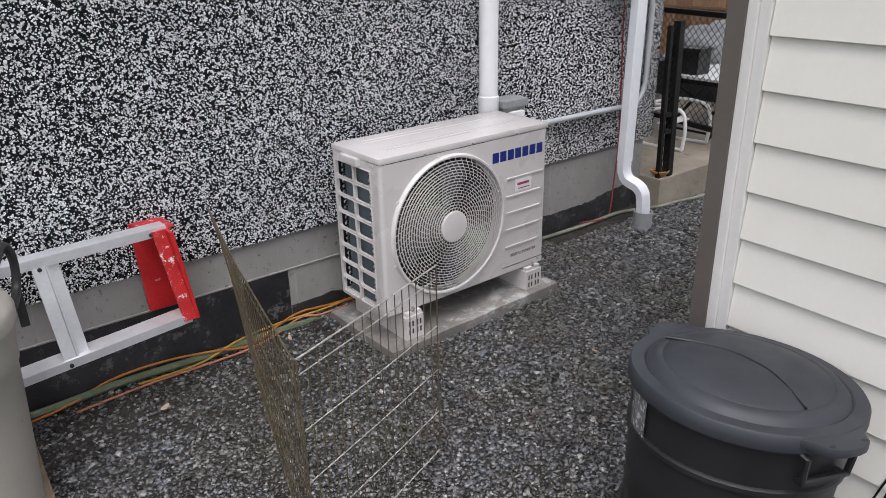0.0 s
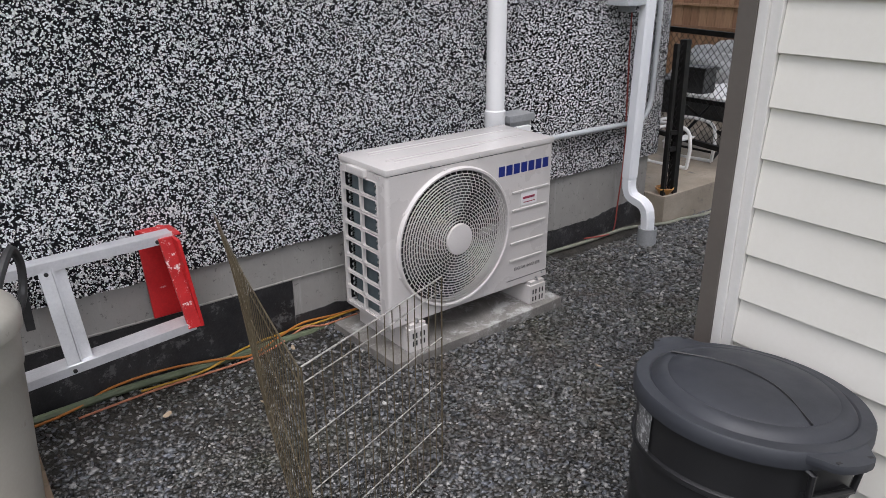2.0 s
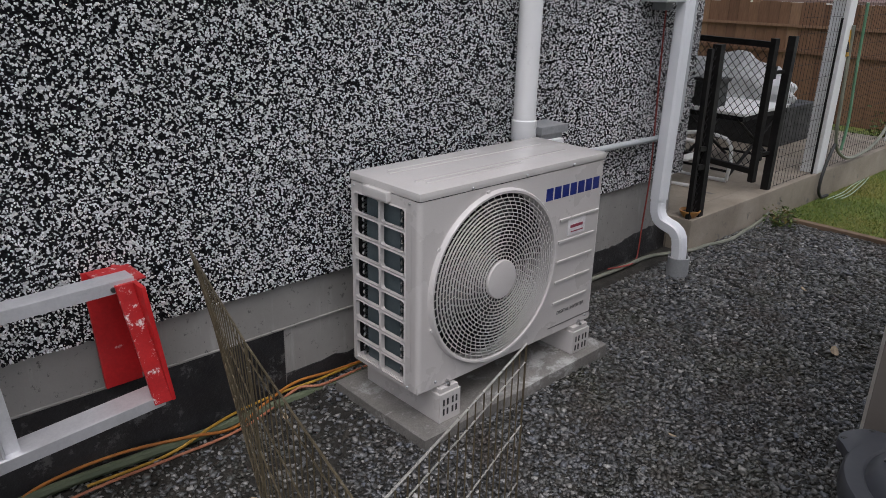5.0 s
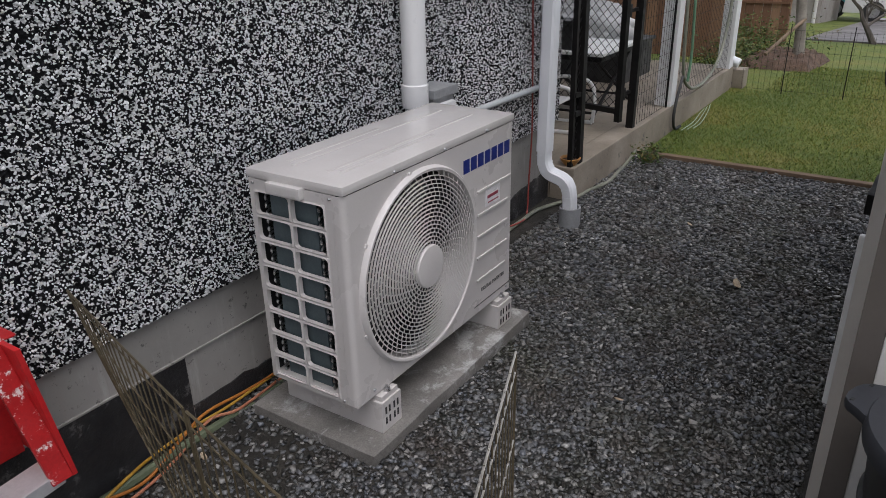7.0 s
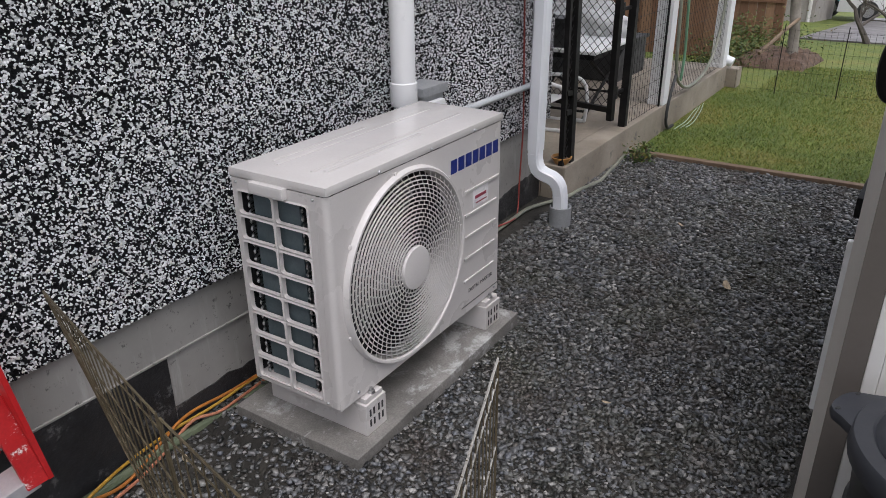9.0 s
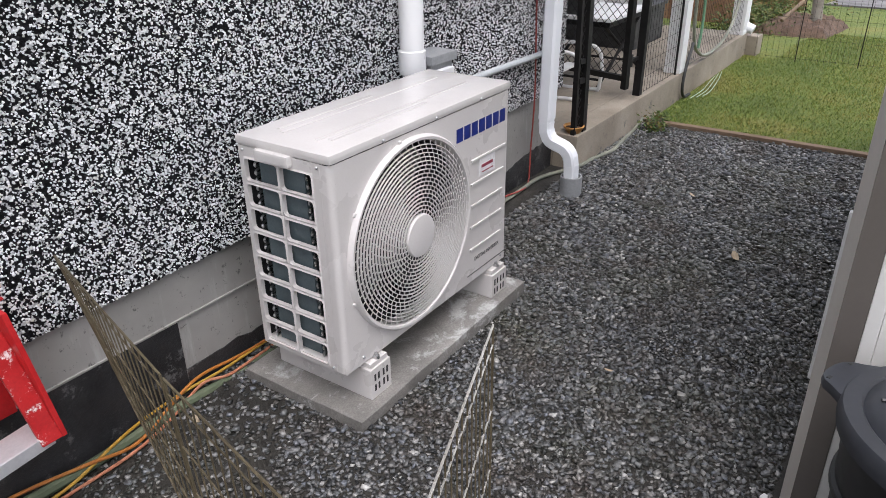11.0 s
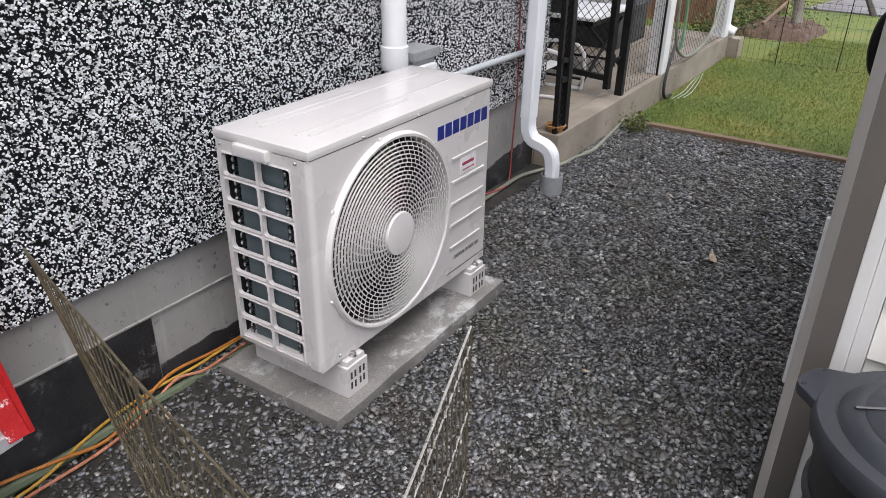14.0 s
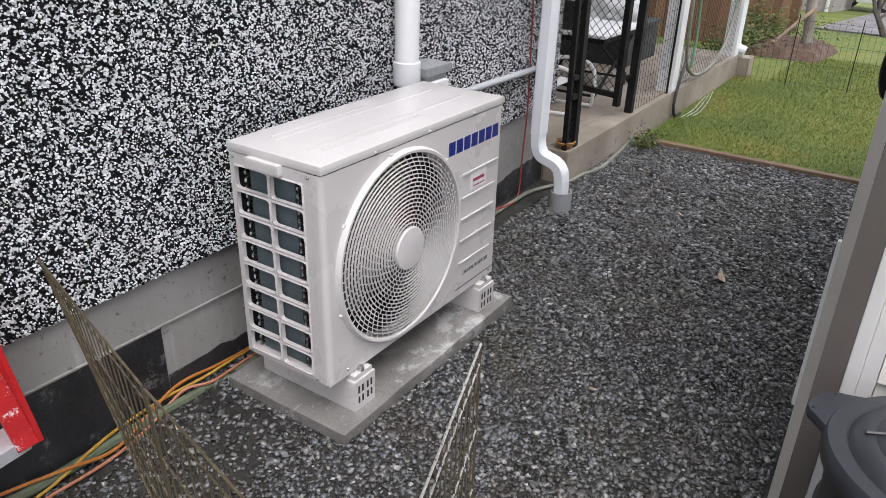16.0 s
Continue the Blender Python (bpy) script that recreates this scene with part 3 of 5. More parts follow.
for i in range(len(edges) - 1):
    r0, r1 = edges[i], edges[i + 1]
    count = 30 if r0 < 0.13 else 44 if r0 < 0.21 else 60
    for j in range(count):
        a = 2 * math.pi * (j + 0.5 * (i % 2) * (r0 < 0.21)) / count + 2.6 * r0
        tx, tz = -math.sin(a), math.cos(a)
        w = 0.001
        vs = []
        for r, da in ((r0, 0), (r1, 0.016)):
            c, s = math.cos(a + da), math.sin(a + da)
            y = dome(r)
            vs += [bm.verts.new((CX + r * c + sg * w * tx, y + dy, CZ + r * s + sg * w * tz)) for sg in (-1, 1) for dy in (0.0005, 0.0032)]
        for q in ((0, 2, 6, 4), (0, 4, 5, 1), (2, 3, 7, 6)):
            bm.faces.new([vs[t] for t in q])
tagged(part("guard_bar", bm, "grille", guard), kind="stuff")
bm = B()
prof = [(0.070, dome(0.07) + 0.006), (0.0695, dome(0.07) - 0.005), (0.068, dome(0.07) - 0.0075), (0.0675, dome(0.07) - 0.0076), (0.001, dome(0.07) - 0.0076)]
rings = [[bm.verts.new((CX + r * math.cos(2 * math.pi * j / 48), y, CZ + r * math.sin(2 * math.pi * j / 48))) for j in range(48)] for r, y in prof]
for a, b in zip(rings, rings[1:]):
    for j in range(48):
        bm.faces.new((a[j], a[(j + 1) % 48], b[(j + 1) % 48], b[j]))
bm.faces.new(rings[-1])
part("guard_hub", bm, "grille", guard, smooth=True)
for a in (0.75, 1.75, 2.6, 3.5, 4.6, 5.6, 0.05):
    bm = box(B(), -0.006, 0.006, -0.006, 0.003, 0.296, 0.322)
    bmesh.ops.transform(bm, matrix=Matrix.Translation((CX, UY, CZ)) @ Matrix.Rotation(a - math.pi / 2, 4, "Y").inverted(), verts=bm.verts)
    part("clip", bm, "grille", guard, bevel=0.002)

# fan behind the guard
# near-black cylinder and back disc, added to keep light out behind the guard
bm = B()
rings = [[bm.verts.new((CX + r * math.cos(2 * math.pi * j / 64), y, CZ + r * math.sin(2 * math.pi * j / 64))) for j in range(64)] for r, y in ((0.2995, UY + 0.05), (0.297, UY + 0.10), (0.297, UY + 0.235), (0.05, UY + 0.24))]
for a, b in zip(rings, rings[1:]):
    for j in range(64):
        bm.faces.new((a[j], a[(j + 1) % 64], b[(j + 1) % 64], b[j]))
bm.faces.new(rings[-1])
part("fan_shroud", bm, "interior", unit, "dark cylinder added round the fan to block side light", smooth=True)
fan = part("fan", lathe(B(), [(0.05, 0), (0.055, 0.01), (0.055, 0.07), (0.02, 0.08)], 0, 0, 24), "blade", unit, "dark grey three-bladed fan", smooth=True)
fan.matrix_basis = Matrix.Translation((CX, UY + 0.12, CZ)) @ Matrix.Rotation(math.pi / 2, 4, "X")
for k in range(3):
    bm = B()
    a0 = 2 * math.pi * k / 3 + 0.5
    rows = []
    for i in range(7):
        r = 0.05 + 0.215 * i / 6
        rows.append([[bm.verts.new((r * math.cos(a0 + f * (1.15 - 0.2 * i / 6) + 0.25 * i / 6), r * math.sin(a0 + f * (1.15 - 0.2 * i / 6) + 0.25 * i / 6), 0.01 + 0.075 * f + dz)) for f in (0, 0.2, 0.4, 0.6, 0.8, 1)] for dz in (0, 0.004)])
    for p, q in zip(rows, rows[1:]):
        for s in (0, 1):
            for j in range(5):
                bm.faces.new((p[s][j], q[s][j], q[s][j + 1], p[s][j + 1]))
        for j in (0, 5):
            bm.faces.new((p[0][j], q[0][j], q[1][j], p[1][j]))
    part("blade", bm, "blade", fan, smooth=True)

# side grille with sixteen rounded windows
bm = B()
ya, yb = UY + 0.0355, UYB
za, zb = UZ0, UZ1
cell_y = [2.262, 2.391, 2.530]
cell_z = [0.214 + 0.0772 * i for i in range(9)]


def window_ring(bm, y0, y1, z0, z1, mg, r, x):
    """The bars round one window: an upright rectangle with a rounded opening, and the opening's depth."""
    a0, a1, b0, b1 = y0 + mg, y1 - mg, z0 + mg, z1 - mg
    out, inn, dp = [], [], []
    for cy, cz, st in ((a1 - r, b1 - r, 0), (a0 + r, b1 - r, 1), (a0 + r, b0 + r, 2), (a1 - r, b0 + r, 3)):
        for q in range(5):
            t = math.pi / 2 * (st + q / 4)
            iy, iz = cy + r * math.cos(t), cz + r * math.sin(t)
            oy = y1 if (st in (0, 3)) else y0
            oz = z1 if st in (0, 1) else z0
            if q == 0:
                oy, oz = ((y1, iz), (iy, z1), (y0, iz), (iy, z0))[st]
            elif q == 4:
                oy, oz = ((iy, z1), (y0, iz), (iy, z0), (y1, iz))[st]
            inn.append(bm.verts.new((x - 0.003, iy, iz)))
            out.append(bm.verts.new((x, oy, oz)))
            dp.append(bm.verts.new((x + 0.012, iy, iz)))
    k = len(inn)
    for i in range(k):
        j = (i + 1) % k
        bm.faces.new((inn[i], inn[j], dp[j], dp[i]))
        if (out[i].co - out[j].co).length > 1e-7:
            bm.faces.new((out[i], out[j], inn[j], inn[i]))
        else:
            bm.faces.new((out[i], inn[j], inn[i]))


for i in range(2):
    for j in range(8):
        window_ring(bm, cell_y[i], cell_y[i + 1], cell_z[j], cell_z[j + 1], 0.0052, 0.011, UX0)
for y0, y1, z0, z1 in ((ya, cell_y[0], za, zb), (cell_y[2], yb, za, zb), (cell_y[0], cell_y[2], za, cell_z[0]), (cell_y[0], cell_y[2], cell_z[8], zb)):
    box(bm, UX0, UX0 + 0.012, y0, y1, z0, z1)
part("side_grille", bm, "cream", unit, "cream side grille with sixteen openings")
part("carry_grip", box(B(), UX0 - 0.02, UX0 + 0.004, 2.335, 2.463, 0.835, 0.868), "cream_lid", unit, bevel=0.007)
for y, z in ((2.528, 0.851), (2.245, 0.851), (2.526, 0.214), (2.25, 0.214)):
    bm = B()
    bmesh.ops.create_uvsphere(bm, u_segments=10, v_segments=6, radius=0.005, matrix=Matrix.Translation((UX0 - 0.001, y, z)))
    part("screw", bm, "steel", unit, smooth=True)

# coil with its tube bends seen through the side
coil = part("coil", box(B(), UX0 + 0.024, UX0 + 0.06, 2.318, 2.492, 0.225, 0.838), "coil", unit, "dark coil fins")
part("coil", box(B(), UX0 + 0.06, UX1 - 0.06, 2.47, 2.51, 0.215, 0.84), "coil", unit, "dark coil fins")
for i in range(26):
    z = 0.225 + i * 0.0238
    for y in (2.303, 2.505):
        part("tube_bend", tube(B(), curve([(UX0 + 0.04, y + 0.008, z), (UX0 + 0.019, y, z + 0.002), (UX0 + 0.019, y, z + 0.012), (UX0 + 0.04, y + 0.008, z + 0.014)], 3), 0.0038, 6), "steel", coil, smooth=True)
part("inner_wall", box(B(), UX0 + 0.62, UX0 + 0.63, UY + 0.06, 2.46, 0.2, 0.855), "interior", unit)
part("base_pan", box(B(), UX0 + 0.003, UX1 - 0.003, UY + 0.004, UYB - 0.002, UZ0 - 0.006, UZ0 + 0.02), "cream", unit, bevel=0.003)
part("right_panel", box(B(), UX1 - 0.012, UX1 - 0.0005, UY + 0.0355, UYB, UZ0 + 0.02, UZ1), "cream", unit)
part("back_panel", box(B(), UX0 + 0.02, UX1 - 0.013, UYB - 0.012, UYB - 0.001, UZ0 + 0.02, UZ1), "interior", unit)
lid = part("lid", box(B(), UX0 - 0.0025, UX1 + 0.0025, UY - 0.0035, UYB + 0.008, 0.8642, 0.892), "cream_lid", unit, "cream lid wet with rain", smooth=True, bevel=0.0105)
for y0, y1, x0, x1 in ((2.275, 2.292, 1.60, 2.05), (2.31, 2.322, 1.58, 2.34), (2.44, 2.455, 1.58, 2.34), (2.475, 2.49, 1.60, 2.02)):
    part("rib", box(B(), x0, x1, y0, y1, 0.891, 0.8942), "cream_lid", lid, smooth=True, bevel=0.0015)
# mounting legs under the pan
for x0, x1, zf in ((1.58, 1.678, 0.0705), (2.302, 2.408, 0.0845)):
    foot = part("mounting_foot", box(B(), x0, x1, 2.176, 2.575, zf, 0.18), "cream", unit, "cream mounting foot with slots", bevel=0.003)
    for sx in (0.2, 0.38, 0.62, 0.8):
        for sz in (0.097, 0.134):
            x = x0 + (x1 - x0) * sx
            part("slot", box(B(), x - 0.0035, x + 0.0035, 2.1745, 2.179, sz, sz + 0.024), "slot", foot)
    part("leg_plate", box(B(), x0 + 0.008, x1 - 0.008, 2.182, 2.565, 0.1805, 0.1975), "cream", unit, bevel=0.002)
    part("bolt", tube(B(), [((x0 + x1) / 2, 2.192, 0.19), ((x0 + x1) / 2, 2.192, 0.216)], 0.006, 8), "steel", unit)
    part("nut", tube(B(), [((x0 + x1) / 2, 2.192, 0.1976), ((x0 + x1) / 2, 2.192, 0.207)], 0.012, 6), "steel", unit)

bm = box(B(), 1.478, 2.485, 2.135, 2.64, -0.04, 0.07)
bmesh.ops.subdivide_edges(bm, edges=bm.edges, cuts=9, use_grid_fill=True)
for v in bm.verts:
    v.co += 0.004 * noise.noise_vector(v.co * 9)
    v.co.z += 0.018 * (v.co.x - 1.55)
tagged(part("concrete_pad", bm, "slab", smooth=True, bevel=0.004), "weathered grey concrete pad set in the gravel", "pad")


# ---- pipes on the house wall ----
pipe = root("white_downpipe", "white plastic pipe down the stucco wall behind the heat pump", "pipe")
part("pipe_run", tube(B(), [(2.498, 2.668, 0.852), (2.498, 2.668, 3.2)], 0.0475, 24), "white_pvc", pipe, smooth=True)
part("coupling", lathe(B(), [(0.046, 0.846), (0.051, 0.85), (0.0535, 0.866), (0.0535, 0.936), (0.0485, 0.94)], 2.498, 2.668, 28), "white_pvc", pipe, smooth=True)

jb = root("junction_box", "grey plastic junction box on the stucco wall", "junction box")
part("body", box(B(), 2.57, 2.722, 2.632, 2.748, 0.66, 0.8675), "grey_pvc", jb, bevel=0.004)
part("lid", box(B(), 2.556, 2.736, 2.616, 2.748, 0.868, 0.904), "grey_pvc", jb, bevel=0.003)
part("clamp", box(B(), 2.60, 2.70, 2.606, 2.631, 0.80, 0.845), "white_pvc", jb, bevel=0.004)
tagged(part("conduit", tube(B(), curve([(2.7225, 2.715, 0.716), (3.2, 2.715, 0.714), (3.7, 2.715, 0.708), (3.80, 2.715, 0.725), (3.855, 2.715, 0.80), (3.868, 2.715, 0.95), (3.868, 2.715, 1.5), (3.868, 2.715, 3.2)], 6), 0.0155, 12), "conduit", smooth=True), "grey conduit running along the stucco and up its corner", "conduit")
mb = root("meter_box", "grey meter box high on the stucco wall", "meter box")
part("body", box(B(), 3.41, 3.66, 2.60, 2.747, 1.41, 1.85), "conduit", mb, bevel=0.006)
part("collar", box(B(), 3.5, 3.56, 2.66, 2.74, 1.37, 1.409), "grey_pvc", mb, bevel=0.004)


def square_tube(bm, pts, w, d):
    """A flat-sided pipe along pts that bend in one upright plane across y."""
    rows = []
    for i, p in enumerate(pts):
        a, b = Vector(pts[max(i - 1, 0)]), Vector(pts[min(i + 1, len(pts) - 1)])
        t = (b - a).normalized()
        s = Vector((1, 0, 0))
        s = (s - t * s.dot(t)).normalized()
        u = t.cross(s)
        rows.append([bm.verts.new(Vector(p) + s * sx * w / 2 + u * sy * d / 2) for sx, sy in ((-1, -0.7), (-0.7, -1), (0.7, -1), (1, -0.7), (1, 0.7), (0.7, 1), (-0.7, 1), (-1, 0.7))])
    for a, b in zip(rows, rows[1:]):
        for j in range(8):
            bm.faces.new((a[j], a[(j + 1) % 8], b[(j + 1) % 8], b[j]))
    bm.faces.new(rows[0]), bm.faces.new(rows[-1][::-1])
    return bm


ds = root("downspout", "white rectangular downspout with elbows into a grey drain riser", "downspout")
part("leader", square_tube(B(), [(3.63, 2.62, 3.2), (3.615, 2.62, 1.4), (3.59, 2.618, 0.40)], 0.085, 0.07), "white_paint", ds, smooth=True)
elb = curve([(3.59, 2.618, 0.415), (3.588, 2.615, 0.345), (3.59, 2.595, 0.295), (3.598, 2.562, 0.272), (3.608, 2.515, 0.252), (3.613, 2.484, 0.215), (3.615, 2.473, 0.15), (3.615, 2.47, 0.085)], 3)
part("elbow", square_tube(B(), elb, 0.078, 0.062), "white_paint", ds, smooth=True)
for i in (1, 3, 5, 13, 15, 17):
    p, q = elb[i], elb[i + 1]
    mid = (Vector(p) + Vector(q)) / 2
    dv = (Vector(q) - Vector(p)).normalized() * 0.004
    part("crimp", square_tube(B(), [mid - dv, mid + dv], 0.0805, 0.0645), "white_paint", ds)
tagged(part("drain_riser", lathe(B(), [(0.044, 0.02), (0.058, -0.02), (0.058, 0.105), (0.05, 0.106), (0.048, 0.06)], 3.615, 2.468, 28), "grey_pvc", smooth=True), "grey plastic drain riser standing in the gravel", "drain")
tagged(part("hanging_cable", tube(B(), curve([(3.62, 2.733, 1.9), (3.625, 2.733, 1.3), (3.645, 2.733, 0.9), (3.665, 2.733, 0.5), (3.645, 2.733, 0.2), (3.61, 2.72, 0.03), (3.5, 2.69, 0.02), (3.3, 2.70, 0.04)], 6), 0.0045, 8), "red_cable", smooth=True), "thin red cable hanging down the wall beside the downspout", "cable")
pot = root("plant_bowl", "small low ochre bowl of soil on the patio kerb", "bowl")
part("bowl", lathe(B(), [(0.01, 0.2), (0.035, 0.2), (0.058, 0.232), (0.062, 0.242), (0.058, 0.244), (0.052, 0.236), (0.04, 0.216)], 4.03, 2.66, 28), "amber", pot, smooth=True)
part("soil", lathe(B(), [(0.038, 0.215), (0.048, 0.23), (0.006, 0.233)], 4.03, 2.66, 20), "bark_soil", pot)


# ---- cables and hoses along the ground ----
def hose(name, pts, r, material, label, cat):
    return tagged(part(name, tube(B(), curve(pts, 7), r, 8), material, smooth=True), label, cat)


hose("green_hose", [(-0.8, 2.72, 0.022), (0.2, 2.725, 0.022), (0.55, 2.738, 0.022), (0.95, 2.71, 0.022), (1.25, 2.712, 0.022), (1.55, 2.69, 0.022), (1.9, 2.7, 0.022), (2.6, 2.72, 0.022)], 0.0165, "green_hose", "dull green hose lying along the foot of the wall", "hose")
hose("orange_cable", [(-0.8, 2.69, 0.01), (0.2, 2.70, 0.012), (0.5, 2.75, 0.042), (0.72, 2.752, 0.044), (0.92, 2.70, 0.042), (1.08, 2.685, 0.016), (1.24, 2.72, 0.043), (1.38, 2.748, 0.058), (1.6, 2.735, 0.05), (2.2, 2.74, 0.04)], 0.0055, "orange_cable", "orange extension cable lying along the hose", "cable")
hose("yellow_cable", [(0.6, 2.70, 0.01), (0.85, 2.69, 0.012), (1.02, 2.705, 0.043), (1.14, 2.728, 0.045), (1.3, 2.738, 0.045), (1.46, 2.728, 0.045), (1.7, 2.735, 0.045), (2.2, 2.745, 0.03)], 0.005, "yellow_cable", "yellow cable twisted over the hose", "cable")
hose("faded_cable", [(0.35, 2.66, 0.008), (0.62, 2.675, 0.01), (0.85, 2.668, 0.01), (1.05, 2.662, 0.012), (1.2, 2.69, 0.016), (1.36, 2.722, 0.045), (1.44, 2.69, 0.045), (1.52, 2.69, 0.043), (1.75, 2.72, 0.03)], 0.005, "salmon_cable", "faded orange cable in the gravel", "cable")
hose("grey_hose", [(2.5, 2.74, 0.016), (2.9, 2.72, 0.016), (3.25, 2.70, 0.016), (3.5, 2.7, 0.016), (3.72, 2.70, 0.014), (4.0, 2.60, 0.014), (4.15, 2.585, 0.014), (4.36, 2.545, 0.014), (4.6, 2.565, 0.014), (4.88, 2.595, 0.014), (5.02, 2.6, 0.05)], 0.011, "grey_hose", "grey-green garden hose along the kerb", "hose")


# ---- folding wire pen ----
pen = root("wire_pen", "brown folding wire pen standing in the gravel", "wire pen")
H = 0.72
# each panel: foot and head of its two ends
C0, C1 = (0.652, 1.349, 0.0), (0.652, 1.349, H)
K0, K1 = (0.829, 1.99, 0.17), (0.796, 1.986, H)
A0, A1 = (1.0, 2.59, 0.48), (0.955, 2.604, H + 0.01)
R0, R1 = (1.284, 1.574, 0.0), (1.284, 1.574, H)
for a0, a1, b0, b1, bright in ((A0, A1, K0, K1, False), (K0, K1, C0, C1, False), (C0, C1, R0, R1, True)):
    a0, a1, b0, b1 = Vector(a0), Vector(a1), Vector(b0), Vector(b1)
    pan = part("pen_panel", B(), "bronze_wire", pen)
    rnd2 = random.Random(int(a0.y * 1000))

    def spot(u, v):
        u = 0.012 + u * 0.976
        return (a0.lerp(b0, u)).lerp(a1.lerp(b1, u), v)

    for i in range(1, 17):
        u = i / 17 + rnd2.uniform(-0.002, 0.002)
        part("upright_wire", tube(B(), [spot(u, 0.01), spot(u + rnd2.uniform(-0.003, 0.003), 0.5), spot(u, 1)], 0.0018, 5), "bronze_wire", pan)
    # the bright panel's cross wires carry their highlight in the colour
    for v in (0.015, 0.24, 0.47, 0.70, 0.935, 1.0):
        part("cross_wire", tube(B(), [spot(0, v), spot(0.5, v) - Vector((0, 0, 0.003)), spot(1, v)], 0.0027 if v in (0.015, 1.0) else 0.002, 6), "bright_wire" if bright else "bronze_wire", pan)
    for u in (0, 1):
        part("end_rod", tube(B(), [spot(u, 0), spot(u, 1)], 0.0028, 6), "bronze_wire", pan)


# ---- stepladder lying on its side against the wall ----
lad = root("stepladder", "aluminium stepladder with a paint-splashed red top lying sideways against the wall", "stepladder")


def rail(z_at, x0, x1, y0, y1, h, slope, name):
    """A channel rail that rises a little towards the top cap."""
    bm = B()
    za, zb2 = z_at - slope * (0.8 - x0), z_at - slope * (0.8 - x1)
    for u0, u1, v0, v1 in ((y0, y0 + 0.004, 0, h), (y0 + 0.004, y1, h - 0.004, h), (y0 + 0.004, y1, 0, 0.004)):
        vs = [bm.verts.new((x, y, (za if x == x0 else zb2) + v)) for x in (x0, x1) for y in (u0, u1) for v in (v0, v1)]
        for q in ((0, 1, 3, 2), (4, 6, 7, 5), (0, 4, 5, 1), (2, 3, 7, 6), (0, 2, 6, 4), (1, 5, 7, 3)):
            bm.faces.new([vs[t] for t in q])
    return part(name, bm, "aluminium", lad, "scuffed aluminium rail", bevel=0.001)


rail(0.628, -0.9, 0.765, 2.585, 2.65, 0.036, 0.022, "side_rail")
rail(0.277, -0.9, 0.785, 2.515, 2.60, 0.034, 0.075, "side_rail")


def slanted(name, x0, x1, y0, y1, z0, z1, lean_x, lean_y, mat_name, label=""):
    bm = box(B(), x0, x1, y0, y1, z0, z1)
    for v in bm.verts:
        f = (v.co.z - z0) / (z1 - z0)
        v.co.x += lean_x * f
        v.co.y += lean_y * f
    return part(name, bm, mat_name, lad, label, bevel=0.002)


slanted("step", 0.362, 0.369, 2.52, 2.60, 0.25, 0.632, -0.025, 0.065, "aluminium", "ribbed aluminium step")
slanted("step_edge", 0.318, 0.361, 2.522, 2.528, 0.25, 0.632, -0.025, 0.065, "aluminium")
slanted("step_edge", 0.37, 0.408, 2.54, 2.546, 0.265, 0.632, -0.025, 0.065, "aluminium")
slanted("top_cap", 0.802, 0.815, 2.51, 2.735, 0.285, 0.652, -0.045, 0.01, "red", "red plastic top cap")
slanted("cap_front_rim", 0.752, 0.8015, 2.508, 2.52, 0.288, 0.652, -0.045, 0.065, "red_splashed", "red rim with white paint splashes")
slanted("cap_back_plate", 0.69, 0.801, 2.722, 2.735, 0.27, 0.648, -0.02, 0.008, "red", "red back plate")
slanted("cap_lip", 0.68, 0.80, 2.59, 2.72, 0.648, 0.653, 0, 0, "red_splashed")
for x, y, z in ((0.335, 2.513, 0.256), (0.318, 2.583, 0.612), (0.705, 2.583, 0.64)):
    part("rivet", tube(B(), [(x, y - 0.004, z), (x, y + 0.004, z)], 0.0075, 10), "rubber", lad)
lad.location = (0.015, 0.0, 0.03)


# ---- refuse cans ----
can = root("refuse_can", "charcoal plastic refuse can with a domed lid beside the shed", "refuse can")
KX, KY, KZ = 1.493, 0.671, 0.635
part("body", lathe(B(), [(0.205, -0.03), (0.228, 0.006), (0.236, 0.15), (0.245, 0.33), (0.249, 0.335), (0.25, 0.36), (0.257, 0.5), (0.266, KZ - 0.03), (0.26, KZ - 0.03)], KX, KY, 64), "can", can, smooth=True)
clid = part("lid", lathe(B(), [(0.255, KZ - 0.042), (0.2785, KZ - 0.043), (0.281, KZ - 0.03), (0.2795, KZ - 0.006), (0.275, KZ), (0.245, KZ + 0.001), (0.240, KZ - 0.003), (0.234, KZ + 0.004), (0.222, KZ + 0.016), (0.205, KZ + 0.019), (0.2, KZ + 0.0175), (0.195, KZ + 0.021), (0.14, KZ + 0.03), (0.05, KZ + 0.035), (0.002, KZ + 0.0355)], KX, KY, 72), "can_lid", can, "charcoal domed lid", smooth=True)
pts = curve([(KX + x, KY + y, KZ + z) for x, y, z in ((-0.03, 0.215, 0.021), (0.01, 0.12, 0.031), (0.022, 0.03, 0.0352), (0.0, -0.07, 0.034), (-0.075, -0.185, 0.022))], 5)
part("lid_ridge", tube(B(), pts, 0.0035, 6), "can", clid, smooth=True)
